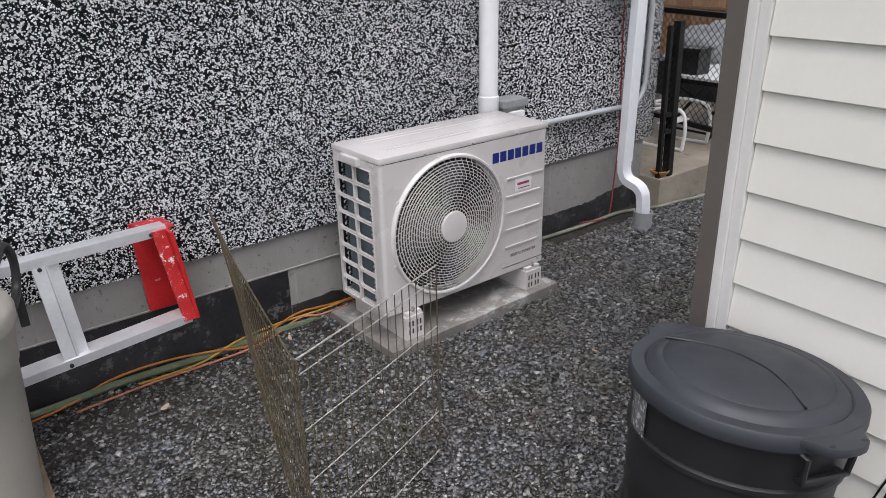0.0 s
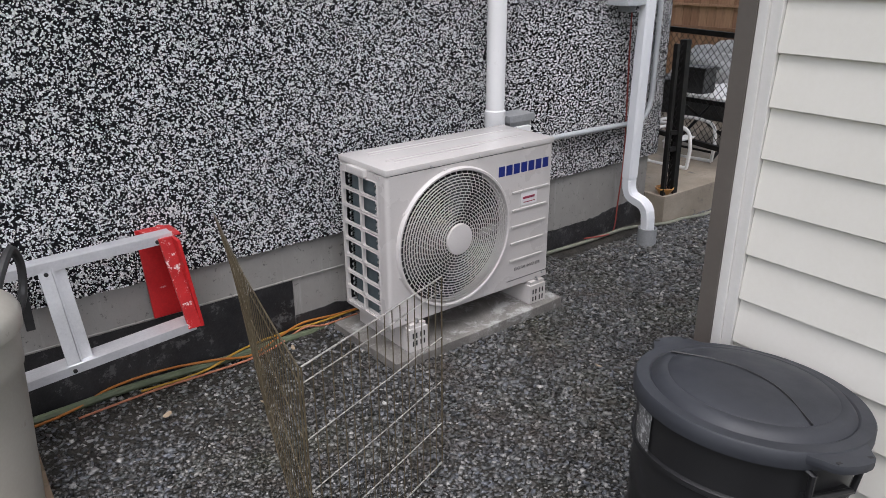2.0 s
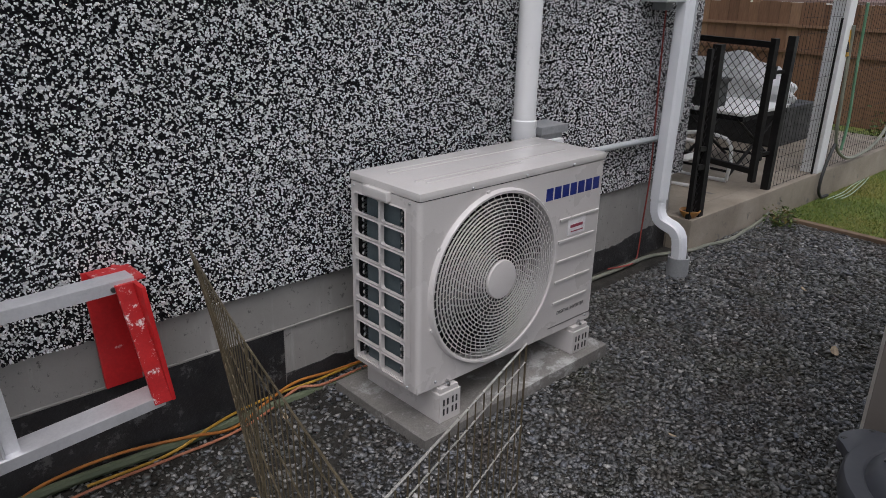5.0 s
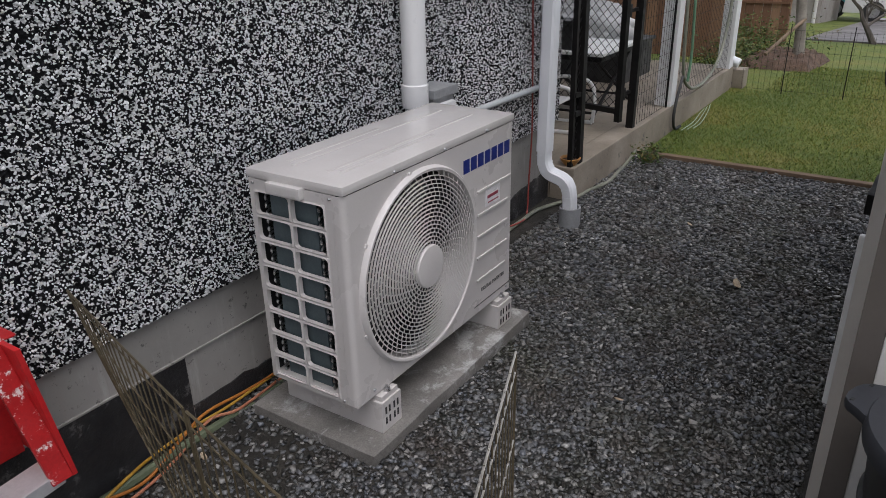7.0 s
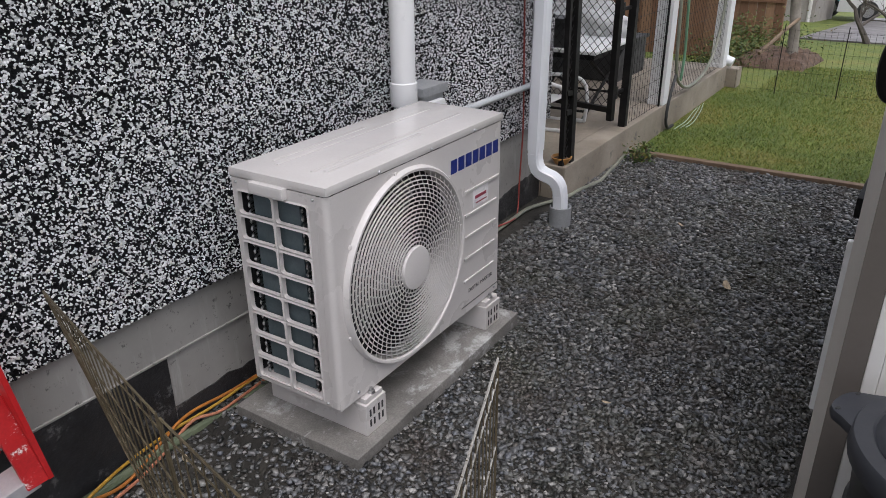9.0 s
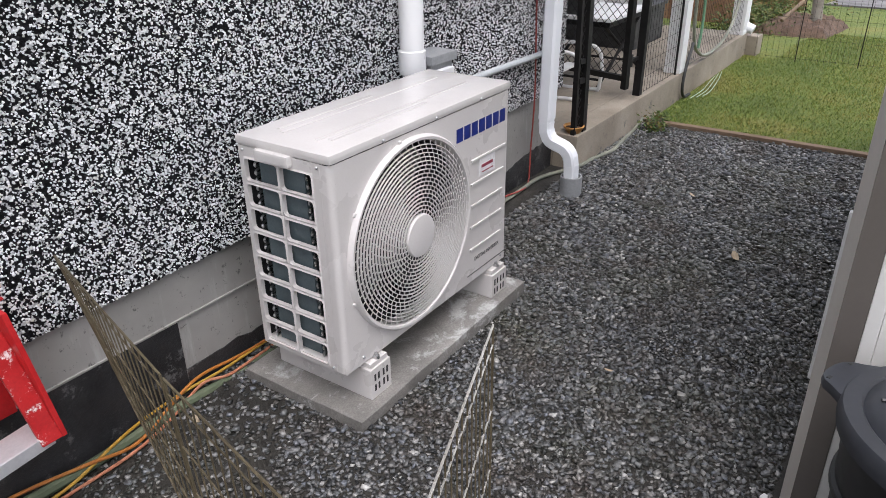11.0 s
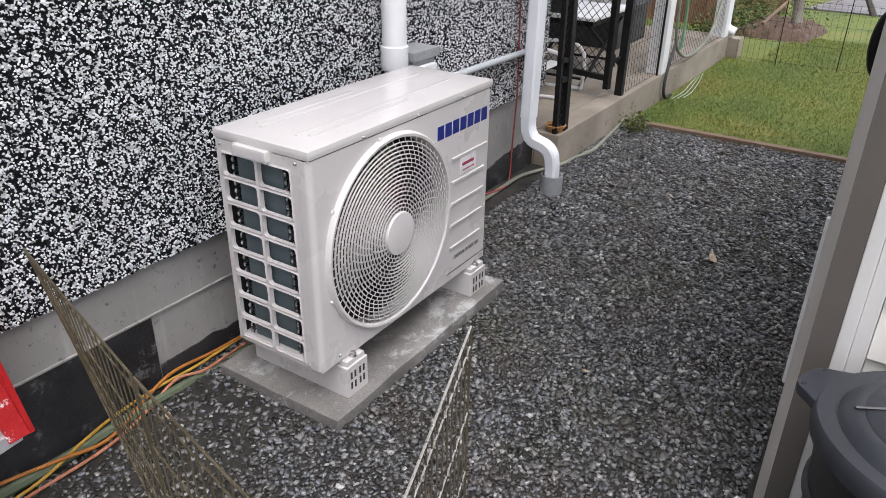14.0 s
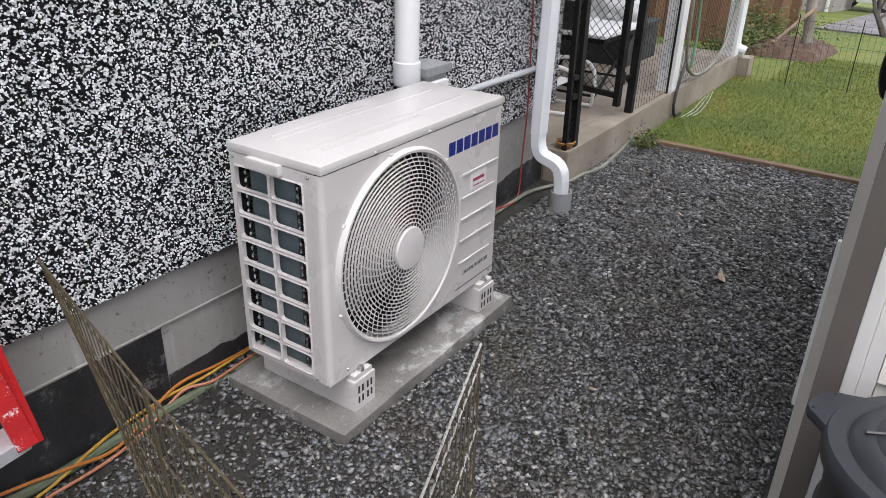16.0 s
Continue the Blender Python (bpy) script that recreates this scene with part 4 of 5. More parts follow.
for a in (1.27, 4.4):
    mtx = Matrix.Translation((KX, KY, 0)) @ Matrix.Rotation(a, 4, "Z")
    part("lid_lug", prism(B(), [(0.25, -0.1), (0.27, -0.088), (0.29, -0.072), (0.31, -0.06), (0.322, -0.042), (0.327, -0.018), (0.327, 0.018), (0.322, 0.042), (0.31, 0.06), (0.29, 0.072), (0.27, 0.088), (0.25, 0.1)], KZ - 0.026, KZ - 0.003, mtx), "can_lid", clid, bevel=0.009, smooth=True)
    for s in (-0.052, 0.04):
        part("lug_hole", box(B(), 0.303, 0.31, s, s + 0.012, KZ - 0.006, KZ - 0.002, mtx), "slot", clid)
for a in (4.4,):
    mtx = Matrix.Translation((KX, KY, 0)) @ Matrix.Rotation(a, 4, "Z")
    loop = [mtx @ Vector(p) for p in ((0.258, -0.075, KZ - 0.045), (0.277, -0.072, KZ - 0.05), (0.274, -0.066, KZ - 0.115), (0.274, 0.066, KZ - 0.115), (0.277, 0.072, KZ - 0.05), (0.258, 0.075, KZ - 0.045))]
    part("side_handle", tube(B(), loop, 0.0085, 8), "can", can, "moulded side handle", smooth=True)
    part("handle_shelf", box(B(), 0.25, 0.275, -0.066, 0.066, KZ - 0.128, KZ - 0.112, mtx), "can", can, bevel=0.004)
for z in (0.2, 0.47):
    part("body_rib", lathe(B(), [(0.236 + 0.052 * (z - 0.1), z - 0.012), (0.2445 + 0.052 * (z - 0.1), z - 0.006), (0.2445 + 0.052 * (z - 0.1), z + 0.006), (0.236 + 0.052 * (z - 0.1), z + 0.012)], KX, KY, 64), "can", can, smooth=True)
bm = B()
rows = [[bm.verts.new((KX + (0.2605 + 0.068 * (z - 0.47)) * math.cos(q), KY + (0.2605 + 0.068 * (z - 0.47)) * math.sin(q), z)) for z in (0.47, 0.51, 0.56, 0.60)] for q in (2.45, 2.51, 2.57, 2.63, 2.69, 2.75)]
for p, q in zip(rows, rows[1:]):
    for j in range(3):
        bm.faces.new((p[j], q[j], q[j + 1], p[j + 1]))
part("worn_label", bm, "worn_label", can, "worn pale label")
can.matrix_basis = Matrix.Translation((KX, KY, 0)) @ Matrix.Rotation(radians(6.4), 4, "Y") @ Matrix.Diagonal((1.03, 1.03, 1, 1)) @ Matrix.Translation((-KX, -KY, 0))

bn = root("garbage_bin", "beige plastic garbage bin with a black handle", "garbage bin")
NX, NY = -0.065, 2.18
part("body", lathe(B(), [(0.17, 0.001), (0.18, 0.008), (0.2, 0.3), (0.212, 0.5), (0.218, 0.51), (0.218, 0.535), (0.225, 0.62), (0.22, 0.621)], NX, NY, 48), "bin", bn, smooth=True)
part("lid", lathe(B(), [(0.222, 0.622), (0.236, 0.615), (0.238, 0.65), (0.23, 0.665), (0.2, 0.69), (0.1, 0.705), (0.002, 0.708)], NX, NY, 48), "bin", bn, smooth=True)
part("handle", tube(B(), curve([(0.13, 2.30, 0.645), (0.165, 2.34, 0.70), (0.205, 2.40, 0.73), (0.225, 2.42, 0.68), (0.215, 2.41, 0.60), (0.18, 2.33, 0.57), (0.14, 2.28, 0.56)], 5), 0.014, 8), "rubber", bn, smooth=True)
part("strap", box(B(), -0.014, 0.014, -0.006, 0.006, 0.47, 0.60, Matrix.Translation((0.213, 2.42, 0))), "rubber", bn, bevel=0.004)
bn.matrix_basis = Matrix.Translation((0.02, 0, 0)) @ Matrix.Diagonal((1, 1, 1.12, 1))
bd = box(B(), -0.06, 0.06, -0.75, 0.75, 0.0, 0.07, pose(0.09, 1.98, 0, 0, 0, -3))
tagged(part("timber_board", bd, "plank", bevel=0.006), "weathered brown timber lying on the gravel", "timber")


ws = root("wire_stand", "black wire stand leaning by the shed wall", "wire stand")
rw = random.Random(21)
for i in range(9):
    y = 0.10 + 0.045 * i
    part("rod", tube(B(), [(1.80 + rw.uniform(-0.03, 0.03), y, 0.005), (1.885, y + rw.uniform(-0.16, 0.16), 0.62)], 0.003, 5), "black_metal", ws)
for z in (0.2, 0.42):
    x = 1.805 + 0.085 * z / 0.62
    part("cross_rod", tube(B(), [(x, 0.05, z), (x, 0.5, z)], 0.003, 5), "black_metal", ws)


# ---- gate, fence mesh and posts along the patio ----
GY, PZ = 2.642, 0.2
gate = root("metal_gate", "black steel gate with chain link standing on the patio kerb", "gate")


def bar(name, a, b, w, parent, mat_name="black_metal", d=None):
    a, b = Vector(a), Vector(b)
    t = (b - a).normalized()
    s = t.cross(Vector((0, 1, 0)))
    s = s.normalized() if s.length > 0.01 else Vector((1, 0, 0))
    u = t.cross(s)
    bm = B()
    vs = [bm.verts.new(p + s * sx * w / 2 + u * sy * (d or w) / 2) for p in (a, b) for sx, sy in ((-1, -1), (1, -1), (1, 1), (-1, 1))]
    for i in range(4):
        bm.faces.new((vs[i], vs[(i + 1) % 4], vs[4 + (i + 1) % 4], vs[4 + i]))
    bm.faces.new(vs[:4][::-1]), bm.faces.new(vs[4:])
    return part(name, bm, mat_name, parent, bevel=0.003)


def chain_link(x0, x1, z0, z1, y, size, r, name, parent, mat_name="black_metal", skew=1.0):
    """Woven diamonds of wire between two uprights."""
    bm = B()
    w = x1 - x0
    h = z1 - z0
    n = int((w + h * skew) / size)
    for s in (1, -1):
        for i in range(n + 1):
            c = i * size
            pts = []
            for k in range(2):
                u = c if k == 0 else c - h * skew
                pts.append((u, k * h))
            (ua, va), (ub, vb) = pts
            if ua > w:
                f = (ua - w) / (ua - ub)
                ua, va = w, va + f * (vb - va)
            if ub < 0:
                f = (0 - ua) / (ub - ua)
                ub, vb = 0.0, va + f * (vb - va)
            if vb - va < 0.01:
                continue
            X = (lambda u: x0 + u) if s == 1 else (lambda u: x1 - u)
            tube(bm, [(X(ua), y + 0.002 * s, z0 + va), (X(ub), y + 0.002 * s, z0 + vb)], r, 4)
    return part(name, bm, mat_name, parent)


bar("post", (4.09, GY, PZ), (4.06, GY, 1.19), 0.05, gate)
bar("post", (5.02, GY + 0.015, PZ), (5.045, GY + 0.015, 1.2), 0.05, gate)
bar("wall_post", (3.99, GY, PZ), (3.972, GY, 1.17), 0.028, gate)
bar("mid_rail", (3.98, GY - 0.005, 0.62), (4.06, GY - 0.005, 0.61), 0.028, gate)
bar("bottom_rail", (3.985, GY - 0.005, 0.51), (4.1, GY - 0.005, 0.50), 0.03, gate)
chain_link(3.985, 4.07, 0.21, 1.18, GY, 0.05, 0.0024, "chain_link", gate)
# the leaf stands open into the patio
leaf = part("gate_leaf", box(B(), -0.02, 0.02, -0.02, 0.02, 0.27, 1.19), "black_metal", gate, "open gate leaf with chain link", bevel=0.003)
LW = 0.9
bar("far_stile", (LW, 0, 0.3), (LW, 0, 1.17), 0.038, leaf)
bar("top_rail", (0.02, 0, 1.15), (LW, 0, 1.15), 0.038, leaf)
bar("bottom_rail", (0.02, 0, 0.34), (LW, 0, 0.34), 0.036, leaf)
chain_link(0.02, LW - 0.02, 0.36, 1.13, 0, 0.062, 0.0022, "chain_link", leaf)
leaf.matrix_basis = Matrix.Translation((4.86, 2.69, 0)) @ Matrix.Rotation(radians(77), 4, "Z")
for z in (0.45, 0.98):
    bar("hinge", (4.885, GY + 0.04, z), (5.02, GY + 0.03, z), 0.022, gate)
    bar("hinge_barrel", (4.9, GY + 0.042, z - 0.04), (4.9, GY + 0.042, z + 0.04), 0.03, gate)

PXS = (5.815, 7.61)
for x in PXS:
    post = root("porch_post", "white painted square porch post on the kerb", "post", "porch posts")
    part("shaft", box(B(), x - 0.06, x + 0.06, GY - 0.034, GY + 0.086, PZ, 3.1), "post_paint", post, bevel=0.006)
    part("plinth", box(B(), x - 0.064, x + 0.064, GY - 0.0365, GY + 0.09, PZ + 0.0005, PZ + 0.035), "post_paint", post, bevel=0.004)
tagged(part("porch_beam", box(B(), 3.97, 7.9, GY - 0.07, GY + 0.07, 3.1, 3.3), "post_paint", bevel=0.006), "white beam over the porch posts", "beam", kind="structure")
tagged(part("porch_roof", box(B(), 3.97, 8.1, 2.4, 9.2, 3.302, 3.38), "shingle"), "roof over the patio", "roof", kind="structure")
for x0, x1 in ((5.105, 5.752), (5.88, 7.545)):
    net = root("wire_netting", "fine dark wire netting between the posts", "netting", "netting")
    bm = B()
    n = int((x1 - x0) / 0.05)
    for i in range(n + 1):
        x = x0 + (x1 - x0) * i / n
        tube(bm, [(x, GY, PZ + 0.003), (x, GY, 2.2)], 0.0013, 4)
    for i in range(20):
        z = PZ + 0.01 + i * 0.1
        tube(bm, [(x0, GY, z), (x1, GY, z)], 0.0013, 4)
    part("mesh", bm, "black_metal", net)
tagged(part("netting_stake", tube(B(), [(5.715, GY - 0.012, PZ + 0.001), (5.715, GY - 0.012, 1.3)], 0.008, 6), "black_metal"), "thin dark stake beside the post", "stake")
hose("coiled_hose", [(5.86, 2.598, 1.25), (5.91, 2.598, 0.8), (5.98, 2.598, 0.42), (6.2, 2.598, 0.27), (6.5, 2.598, 0.235), (6.9, 2.598, 0.30), (7.15, 2.598, 0.5), (7.3, 2.598, 1.0), (7.32, 2.598, 1.5)], 0.013, "grey_hose", "pale garden hose hanging in a loop on the netting", "hose")
hose("green_garden_hose", [(6.05, 2.6, 1.4), (6.1, 2.6, 0.9), (6.15, 2.598, 0.55), (6.12, 2.598, 0.33)], 0.011, "teal_hose", "green garden hose hanging on the netting", "hose")
hose("kerb_hose", [(5.95, 2.59, 0.40), (5.83, 2.585, 0.25), (5.78, 2.58, 0.10), (5.86, 2.585, 0.012), (5.95, 2.57, 0.012)], 0.012, "rubber", "dark hose hanging over the kerb", "hose")
for k in range(3):
    hose("loose_cord", [(5.82 + 0.05 * k, 2.52 - 0.03 * k, 0.015), (6.05, 2.5 - 0.03 * k, 0.03), (6.3 + 0.05 * k, 2.52 - 0.02 * k, 0.04), (6.6 + 0.1 * k, 2.56, 0.02)], 0.0028, "white_rope", "pale cord lying on the grass", "cord")
hs = root("hose_nozzle", "yellow and green hose nozzle on the porch post", "nozzle")
part("grip", tube(B(), [(5.85, 2.62, 1.22), (5.86, 2.615, 1.08), (5.865, 2.612, 1.04)], [0.016, 0.018, 0.022], 8), "yellow_cable", hs, smooth=True)
part("trigger", tube(B(), [(5.85, 2.612, 1.15), (5.845, 2.60, 1.07)], 0.008, 6), "rubber", hs)
el = root("ground_elbow", "white downspout elbow over a concrete block at the end post", "downspout")
part("elbow", tube(B(), curve([(7.74, 2.66, 0.9), (7.74, 2.66, 0.33), (7.74, 2.64, 0.26), (7.74, 2.56, 0.225)], 5), 0.045, 12), "white_paint", el, smooth=True)
tagged(part("concrete_block", box(B(), 7.725, 7.9, 2.5, 2.64, -0.01, 0.17), "patio", bevel=0.01), "grey concrete block beside the end post", "block")


# ---- things on the patio ----
tb = root("patio_table", "low white table with crossed black legs on the patio", "table")
TX, TY, TZ = 5.46, 3.16, 0.64
part("tabletop", box(B(), TX - 0.36, TX + 0.36, TY - 0.24, TY + 0.24, TZ, TZ + 0.022), "white_plastic", tb, bevel=0.006)
part("apron", box(B(), TX - 0.35, TX + 0.35, TY - 0.23, TY + 0.23, TZ - 0.035, TZ - 0.0005), "black_metal", tb)
for sy in (-0.2, 0.2):
    part("leg", tube(B(), [(TX - 0.42, TY + sy, 0.197), (TX + 0.3, TY + sy, TZ - 0.036)], 0.012, 8), "black_metal", tb)
    part("leg", tube(B(), [(TX + 0.42, TY + sy + 0.026, 0.197), (TX - 0.3, TY + sy + 0.026, TZ - 0.036)], 0.012, 8), "black_metal", tb)
for x in (TX - 0.36, TX + 0.36):
    part("stretcher", tube(B(), [(x, TY - 0.2, 0.245), (x, TY + 0.226, 0.245)], 0.01, 6), "black_metal", tb)
wc = root("white_chair", "low white tubular garden chair on the patio", "chair")
WX, WY = 4.82, 3.12
for sx in (-0.16, 0.16):
    part("side_frame", tube(B(), curve([(WX + sx, WY - 0.2, 0.21), (WX + sx, WY - 0.21, 0.38), (WX + sx, WY - 0.15, 0.5), (WX + sx, WY + 0.13, 0.5), (WX + sx, WY + 0.2, 0.38), (WX + sx, WY + 0.19, 0.21), (WX + sx, WY - 0.2, 0.21)], 4), 0.0135, 8), "white_plastic", wc, smooth=True)
part("seat", box(B(), WX - 0.15, WX + 0.15, WY - 0.05, WY + 0.04, 0.365, 0.378), "white_plastic", wc, bevel=0.004)
for v in (0.44, 0.5):
    part("cross_tube", tube(B(), [(WX - 0.16, WY + 0.16, v), (WX + 0.16, WY + 0.16, v)], 0.0115, 8), "white_plastic", wc, smooth=True)
sb = root("storage_box", "dark grey storage box on the patio", "storage box")
part("body", box(B(), 6.4, 7.1, 3.22, 4.6, 0.197, 0.5), "rubber", sb, bevel=0.012)
part("lid", box(B(), 6.38, 7.12, 3.2, 4.62, 0.501, 0.53), "rubber", sb, bevel=0.008)
bm = B()
bmesh.ops.create_icosphere(bm, subdivisions=5, radius=1.0)
for v in bm.verts:
    w = v.co.copy()
    f = 1 + 0.16 * noise.noise(w * 2.1) + 0.09 * noise.noise(w * 6)
    v.co = Vector((6.74 + 0.32 * w.x * f, 3.9 + 0.62 * w.y * f, 0.531 + max(0, (w.z + 0.1)) * 0.34 * f))
tagged(part("sheet_cover", bm, "tarp", smooth=True), "crumpled white sheet heaped over a long dark storage box", "sheet")
dk = root("planter", "dark square planter on the patio table", "planter")
part("pot", box(B(), TX - 0.3, TX - 0.13, TY + 0.02, TY + 0.19, TZ + 0.0225, TZ + 0.2), "rubber", dk, bevel=0.01)
part("rim", box(B(), TX - 0.315, TX - 0.115, TY + 0.005, TY + 0.205, TZ + 0.2005, TZ + 0.225), "rubber", dk, bevel=0.006)


# ---- garden and distance ----
def board_fence(name, x, y0, y1, z0, z1, w, label):
    f = root(name, label, "fence", kind="structure")
    rr = random.Random(int(x * 10))
    n = int((y1 - y0) / w)
    proto = None
    for i in range(n):
        if proto is None:
            proto = part("board", box(B(), -0.011, 0.011, 0.002, w - 0.004, 0, z1 - z0), "cedar", f)
            ob = proto
        else:
            ob = proto.copy()
            scene.collection.objects.link(ob)
        ob.location = (x + rr.uniform(-0.006, 0.006), y0 + i * w, z0 + rr.uniform(-0.02, 0.02))
    for z in (z1 - 0.62, z1 - 0.3):
        part("rail", box(B(), x - 0.04, x - 0.019, y0, y1, z, z + 0.032), "cedar", f)
    for i in range(int((y1 - y0) / 2.0) + 1):
        part("fence_post", box(B(), x + 0.061, x + 0.15, y0 + 2.0 * i, y0 + 2.0 * i + 0.09, z0, z1 + 0.06), "cedar", f)
    return f


board_fence("wooden_fence", 10.2, 3.35, 10.2, -0.2, 1.3, 0.14, "brown cedar board fence behind the patio")
board_fence("wooden_fence", 13.8, 3.15, 6.5, -0.5, 0.83, 0.14, "reddish brown board fence beyond the garden")

wf = root("wire_fence", "low black wire fence across the lawn", "wire fence", kind="structure")
WFX = 7.665
for i in range(1, 11):
    y = 2.658 - 0.52 * i
    part("stake", tube(B(), [(WFX, y, -0.02), (WFX + 0.01, y, 0.62)], 0.0042, 6), "black_metal", wf)
bm = B()
for i in range(100):
    y = 2.5 - i * 0.05
    tube(bm, [(WFX, y, 0.005), (WFX, y, 0.58)], 0.0012, 4)
for z in (0.02, 0.2, 0.38, 0.57):
    tube(bm, [(WFX, 2.5, z), (WFX, -2.5, z)], 0.0012, 4)
part("wires", bm, "black_metal", wf)

bm = B()
bmesh.ops.create_grid(bm, x_segments=24, y_segments=24, size=1.0)
for v in bm.verts:
    e = max(abs(v.co.x), abs(v.co.y))
    v.co = Vector((10.2 + v.co.x * 0.95, 2.55 + v.co.y * 0.42, ground_height(10.2 + v.co.x * 0.95) - 0.03 + (0.16 + 0.08 * noise.noise(v.co * 4)) * (1 - e ** 4) + 0.02))
tagged(part("garden_bed", bm, "bark_soil", smooth=True), "raised bed of reddish bark mulch", "garden bed", kind="structure")
hose("bare_stick", [(9.2, 2.6, 0.1), (9.6, 2.45, 0.3), (9.9, 2.35, 0.42)], 0.02, "plank", "pale bare stick leaning in the bed", "stick")

st = root("bird_post", "old weathered post with cut limb stubs in the garden", "post")
part("trunk", tube(B(), curve([(9.9, 2.35, -0.14), (9.89, 2.37, 0.2), (9.92, 2.42, 0.6), (9.9, 2.46, 0.9), (9.9, 2.52, 1.22)], 4), [0.075, 0.068, 0.064, 0.062, 0.06, 0.06, 0.058, 0.057, 0.056, 0.056, 0.055, 0.055, 0.054, 0.052, 0.05, 0.046, 0.04], 12), "old_post", st, smooth=True)
part("limb", tube(B(), [(9.9, 2.44, 0.8), (9.88, 2.36, 0.92), (9.87, 2.33, 1.0)], [0.05, 0.045, 0.035], 8), "trunk", st, smooth=True)
part("limb", tube(B(), [(9.9, 2.45, 0.86), (9.88, 2.55, 0.95)], [0.045, 0.035], 8), "trunk", st, smooth=True)
part("perch_cup", lathe(B(), [(0.02, 0.93), (0.05, 0.95), (0.055, 1.01), (0.045, 1.012)], 9.86, 2.58, 14), "teal_hose", st, "small green cup on the post", smooth=True)


def leaves(bm, rr, c, spread, count, size):
    for _ in range(count):
        p = Vector(c) + Vector((rr.gauss(0, spread[0]), rr.gauss(0, spread[1]), abs(rr.gauss(0, spread[2]))))
        m = Matrix.Translation(p) @ Euler((rr.uniform(-1, 1), rr.uniform(-1, 1), rr.uniform(0, 6.3))).to_matrix().to_4x4()
        s = size * rr.uniform(0.6, 1.3)
        vs = [bm.verts.new(m @ Vector(q)) for q in ((0, -s, 0), (0.45 * s, 0, 0.1 * s), (0, s, 0), (-0.45 * s, 0, 0.1 * s))]
        bm.faces.new(vs[:3]), bm.faces.new((vs[0], vs[2], vs[3]))
    return bm


rr = random.Random(11)
for c, sp, n, s, lab in (((4.98, 2.5, 0.0), (0.085, 0.05, 0.05), 360, 0.016, "small weeds at the end of the gravel by the kerb"), ((9.6, 3.0, -0.1), (0.42, 0.17, 0.13), 2600, 0.024, "leafy garden plants beside the bed"), ((12.6, 3.6, -0.34), (0.35, 0.5, 0.2), 3000, 0.026, "shrubs along the board fence")):
    sh = root("shrub", lab, "shrub")
    stems = B()
    for _ in range(14):
        a = Vector((c[0] + rr.gauss(0, sp[0] * 0.5), c[1] + rr.gauss(0, sp[1] * 0.5), c[2] - 0.02))
        tube(stems, [a, a + Vector((rr.gauss(0, sp[0] * 0.3), rr.gauss(0, sp[1] * 0.3), sp[2] * 1.6))], [0.004, 0.002], 4)
    tagged(part("stem", stems, "trunk", sh), kind="stuff")
    tagged(part("foliage", leaves(B(), rr, c, sp, n, s), "leaf", sh), kind="stuff")

tagged(part("driveway", prism(B(), [(15.5, -0.545), (31, -1.785), (31, -2.2), (15.5, -1.0)], -12, 3.1, Matrix(((1, 0, 0, 0), (0, 0, 1, 0), (0, 1, 0, 0), (0, 0, 0, 1)))), "asphalt"), "wet grey driveway beyond the lawn", "driveway", kind="structure")
haze_mat = Graph("pale_distance", 1.0)
haze_mat.b.inputs["Emission Color"].default_value = (0.93, 0.95, 1.0, 1)
haze_mat.b.inputs["Emission Strength"].default_value = 0.9
M["distance"] = haze_mat.m
tagged(part("backdrop", box(B(), 292, 293, -190, 190, -30, 70), "distance"), "pale overcast sky low over the far distance", "backdrop", kind="structure")
hb = root("far_house", "low grey house with a brown roof and pale window frames", "house", kind="structure")
HX = 24.0
ACROSS = Matrix(((1, 0, 0, 0), (0, 0, 1, 0), (0, 1, 0, 0), (0, 0, 0, 1)))
part("wall", box(B(), HX, HX + 4.3, 3.965, 16, -3.0, 1.06), "house_wall", hb)
part("roof", prism(B(), [(HX - 0.7, 0.98), (HX + 2.15, 1.72), (HX + 5.0, 0.98), (HX + 5.0, 1.12), (HX + 2.15, 1.86), (HX - 0.7, 1.12)], 3.15, 17, ACROSS), "house_roof", hb)
part("fascia", box(B(), HX - 0.74, HX - 0.702, 3.12, 17, 1.0, 1.05), "house_trim", hb)
part("chimney", box(B(), HX + 1.6, HX + 2.5, 7.0, 7.7, 1.5, 2.5), "house_wall", hb)
part("drainpipe", tube(B(), [(HX - 0.06, 4.1, -1.3), (HX - 0.06, 4.1, 0.95)], 0.05, 8), "house_trim", hb)
for y0, y1, z0, z1 in ((4.39, 4.93, 0.33, 0.76), (4.95, 5.61, 0.5, 0.76), (7.05, 7.68, 0.5, 0.76), (9.6, 10.4, 0.3, 0.76)):
    w = part("window", box(B(), HX - 0.04, HX - 0.002, y0, y1, z0, z1), "house_trim", hb)
    half = (y1 - y0) / 2
    for k in range(2):
        part("pane", box(B(), HX - 0.055, HX - 0.041, y0 + 0.04 + half * k, y0 + half * (k + 1) - 0.03, z0 + 0.05, z1 - 0.05), "pane", w)
cp = root("carport", "dark open carport beside the far house", "carport", kind="structure")
part("roof", box(B(), 28.0, 29.0, -1.5, 4.9, 0.12, 0.36), "shingle", cp)
for x, y in ((28.1, -1.3), (28.1, 4.7)):
    part("post", box(B(), x, x + 0.14, y, y + 0.14, -2.4, 0.119), "trunk", cp)


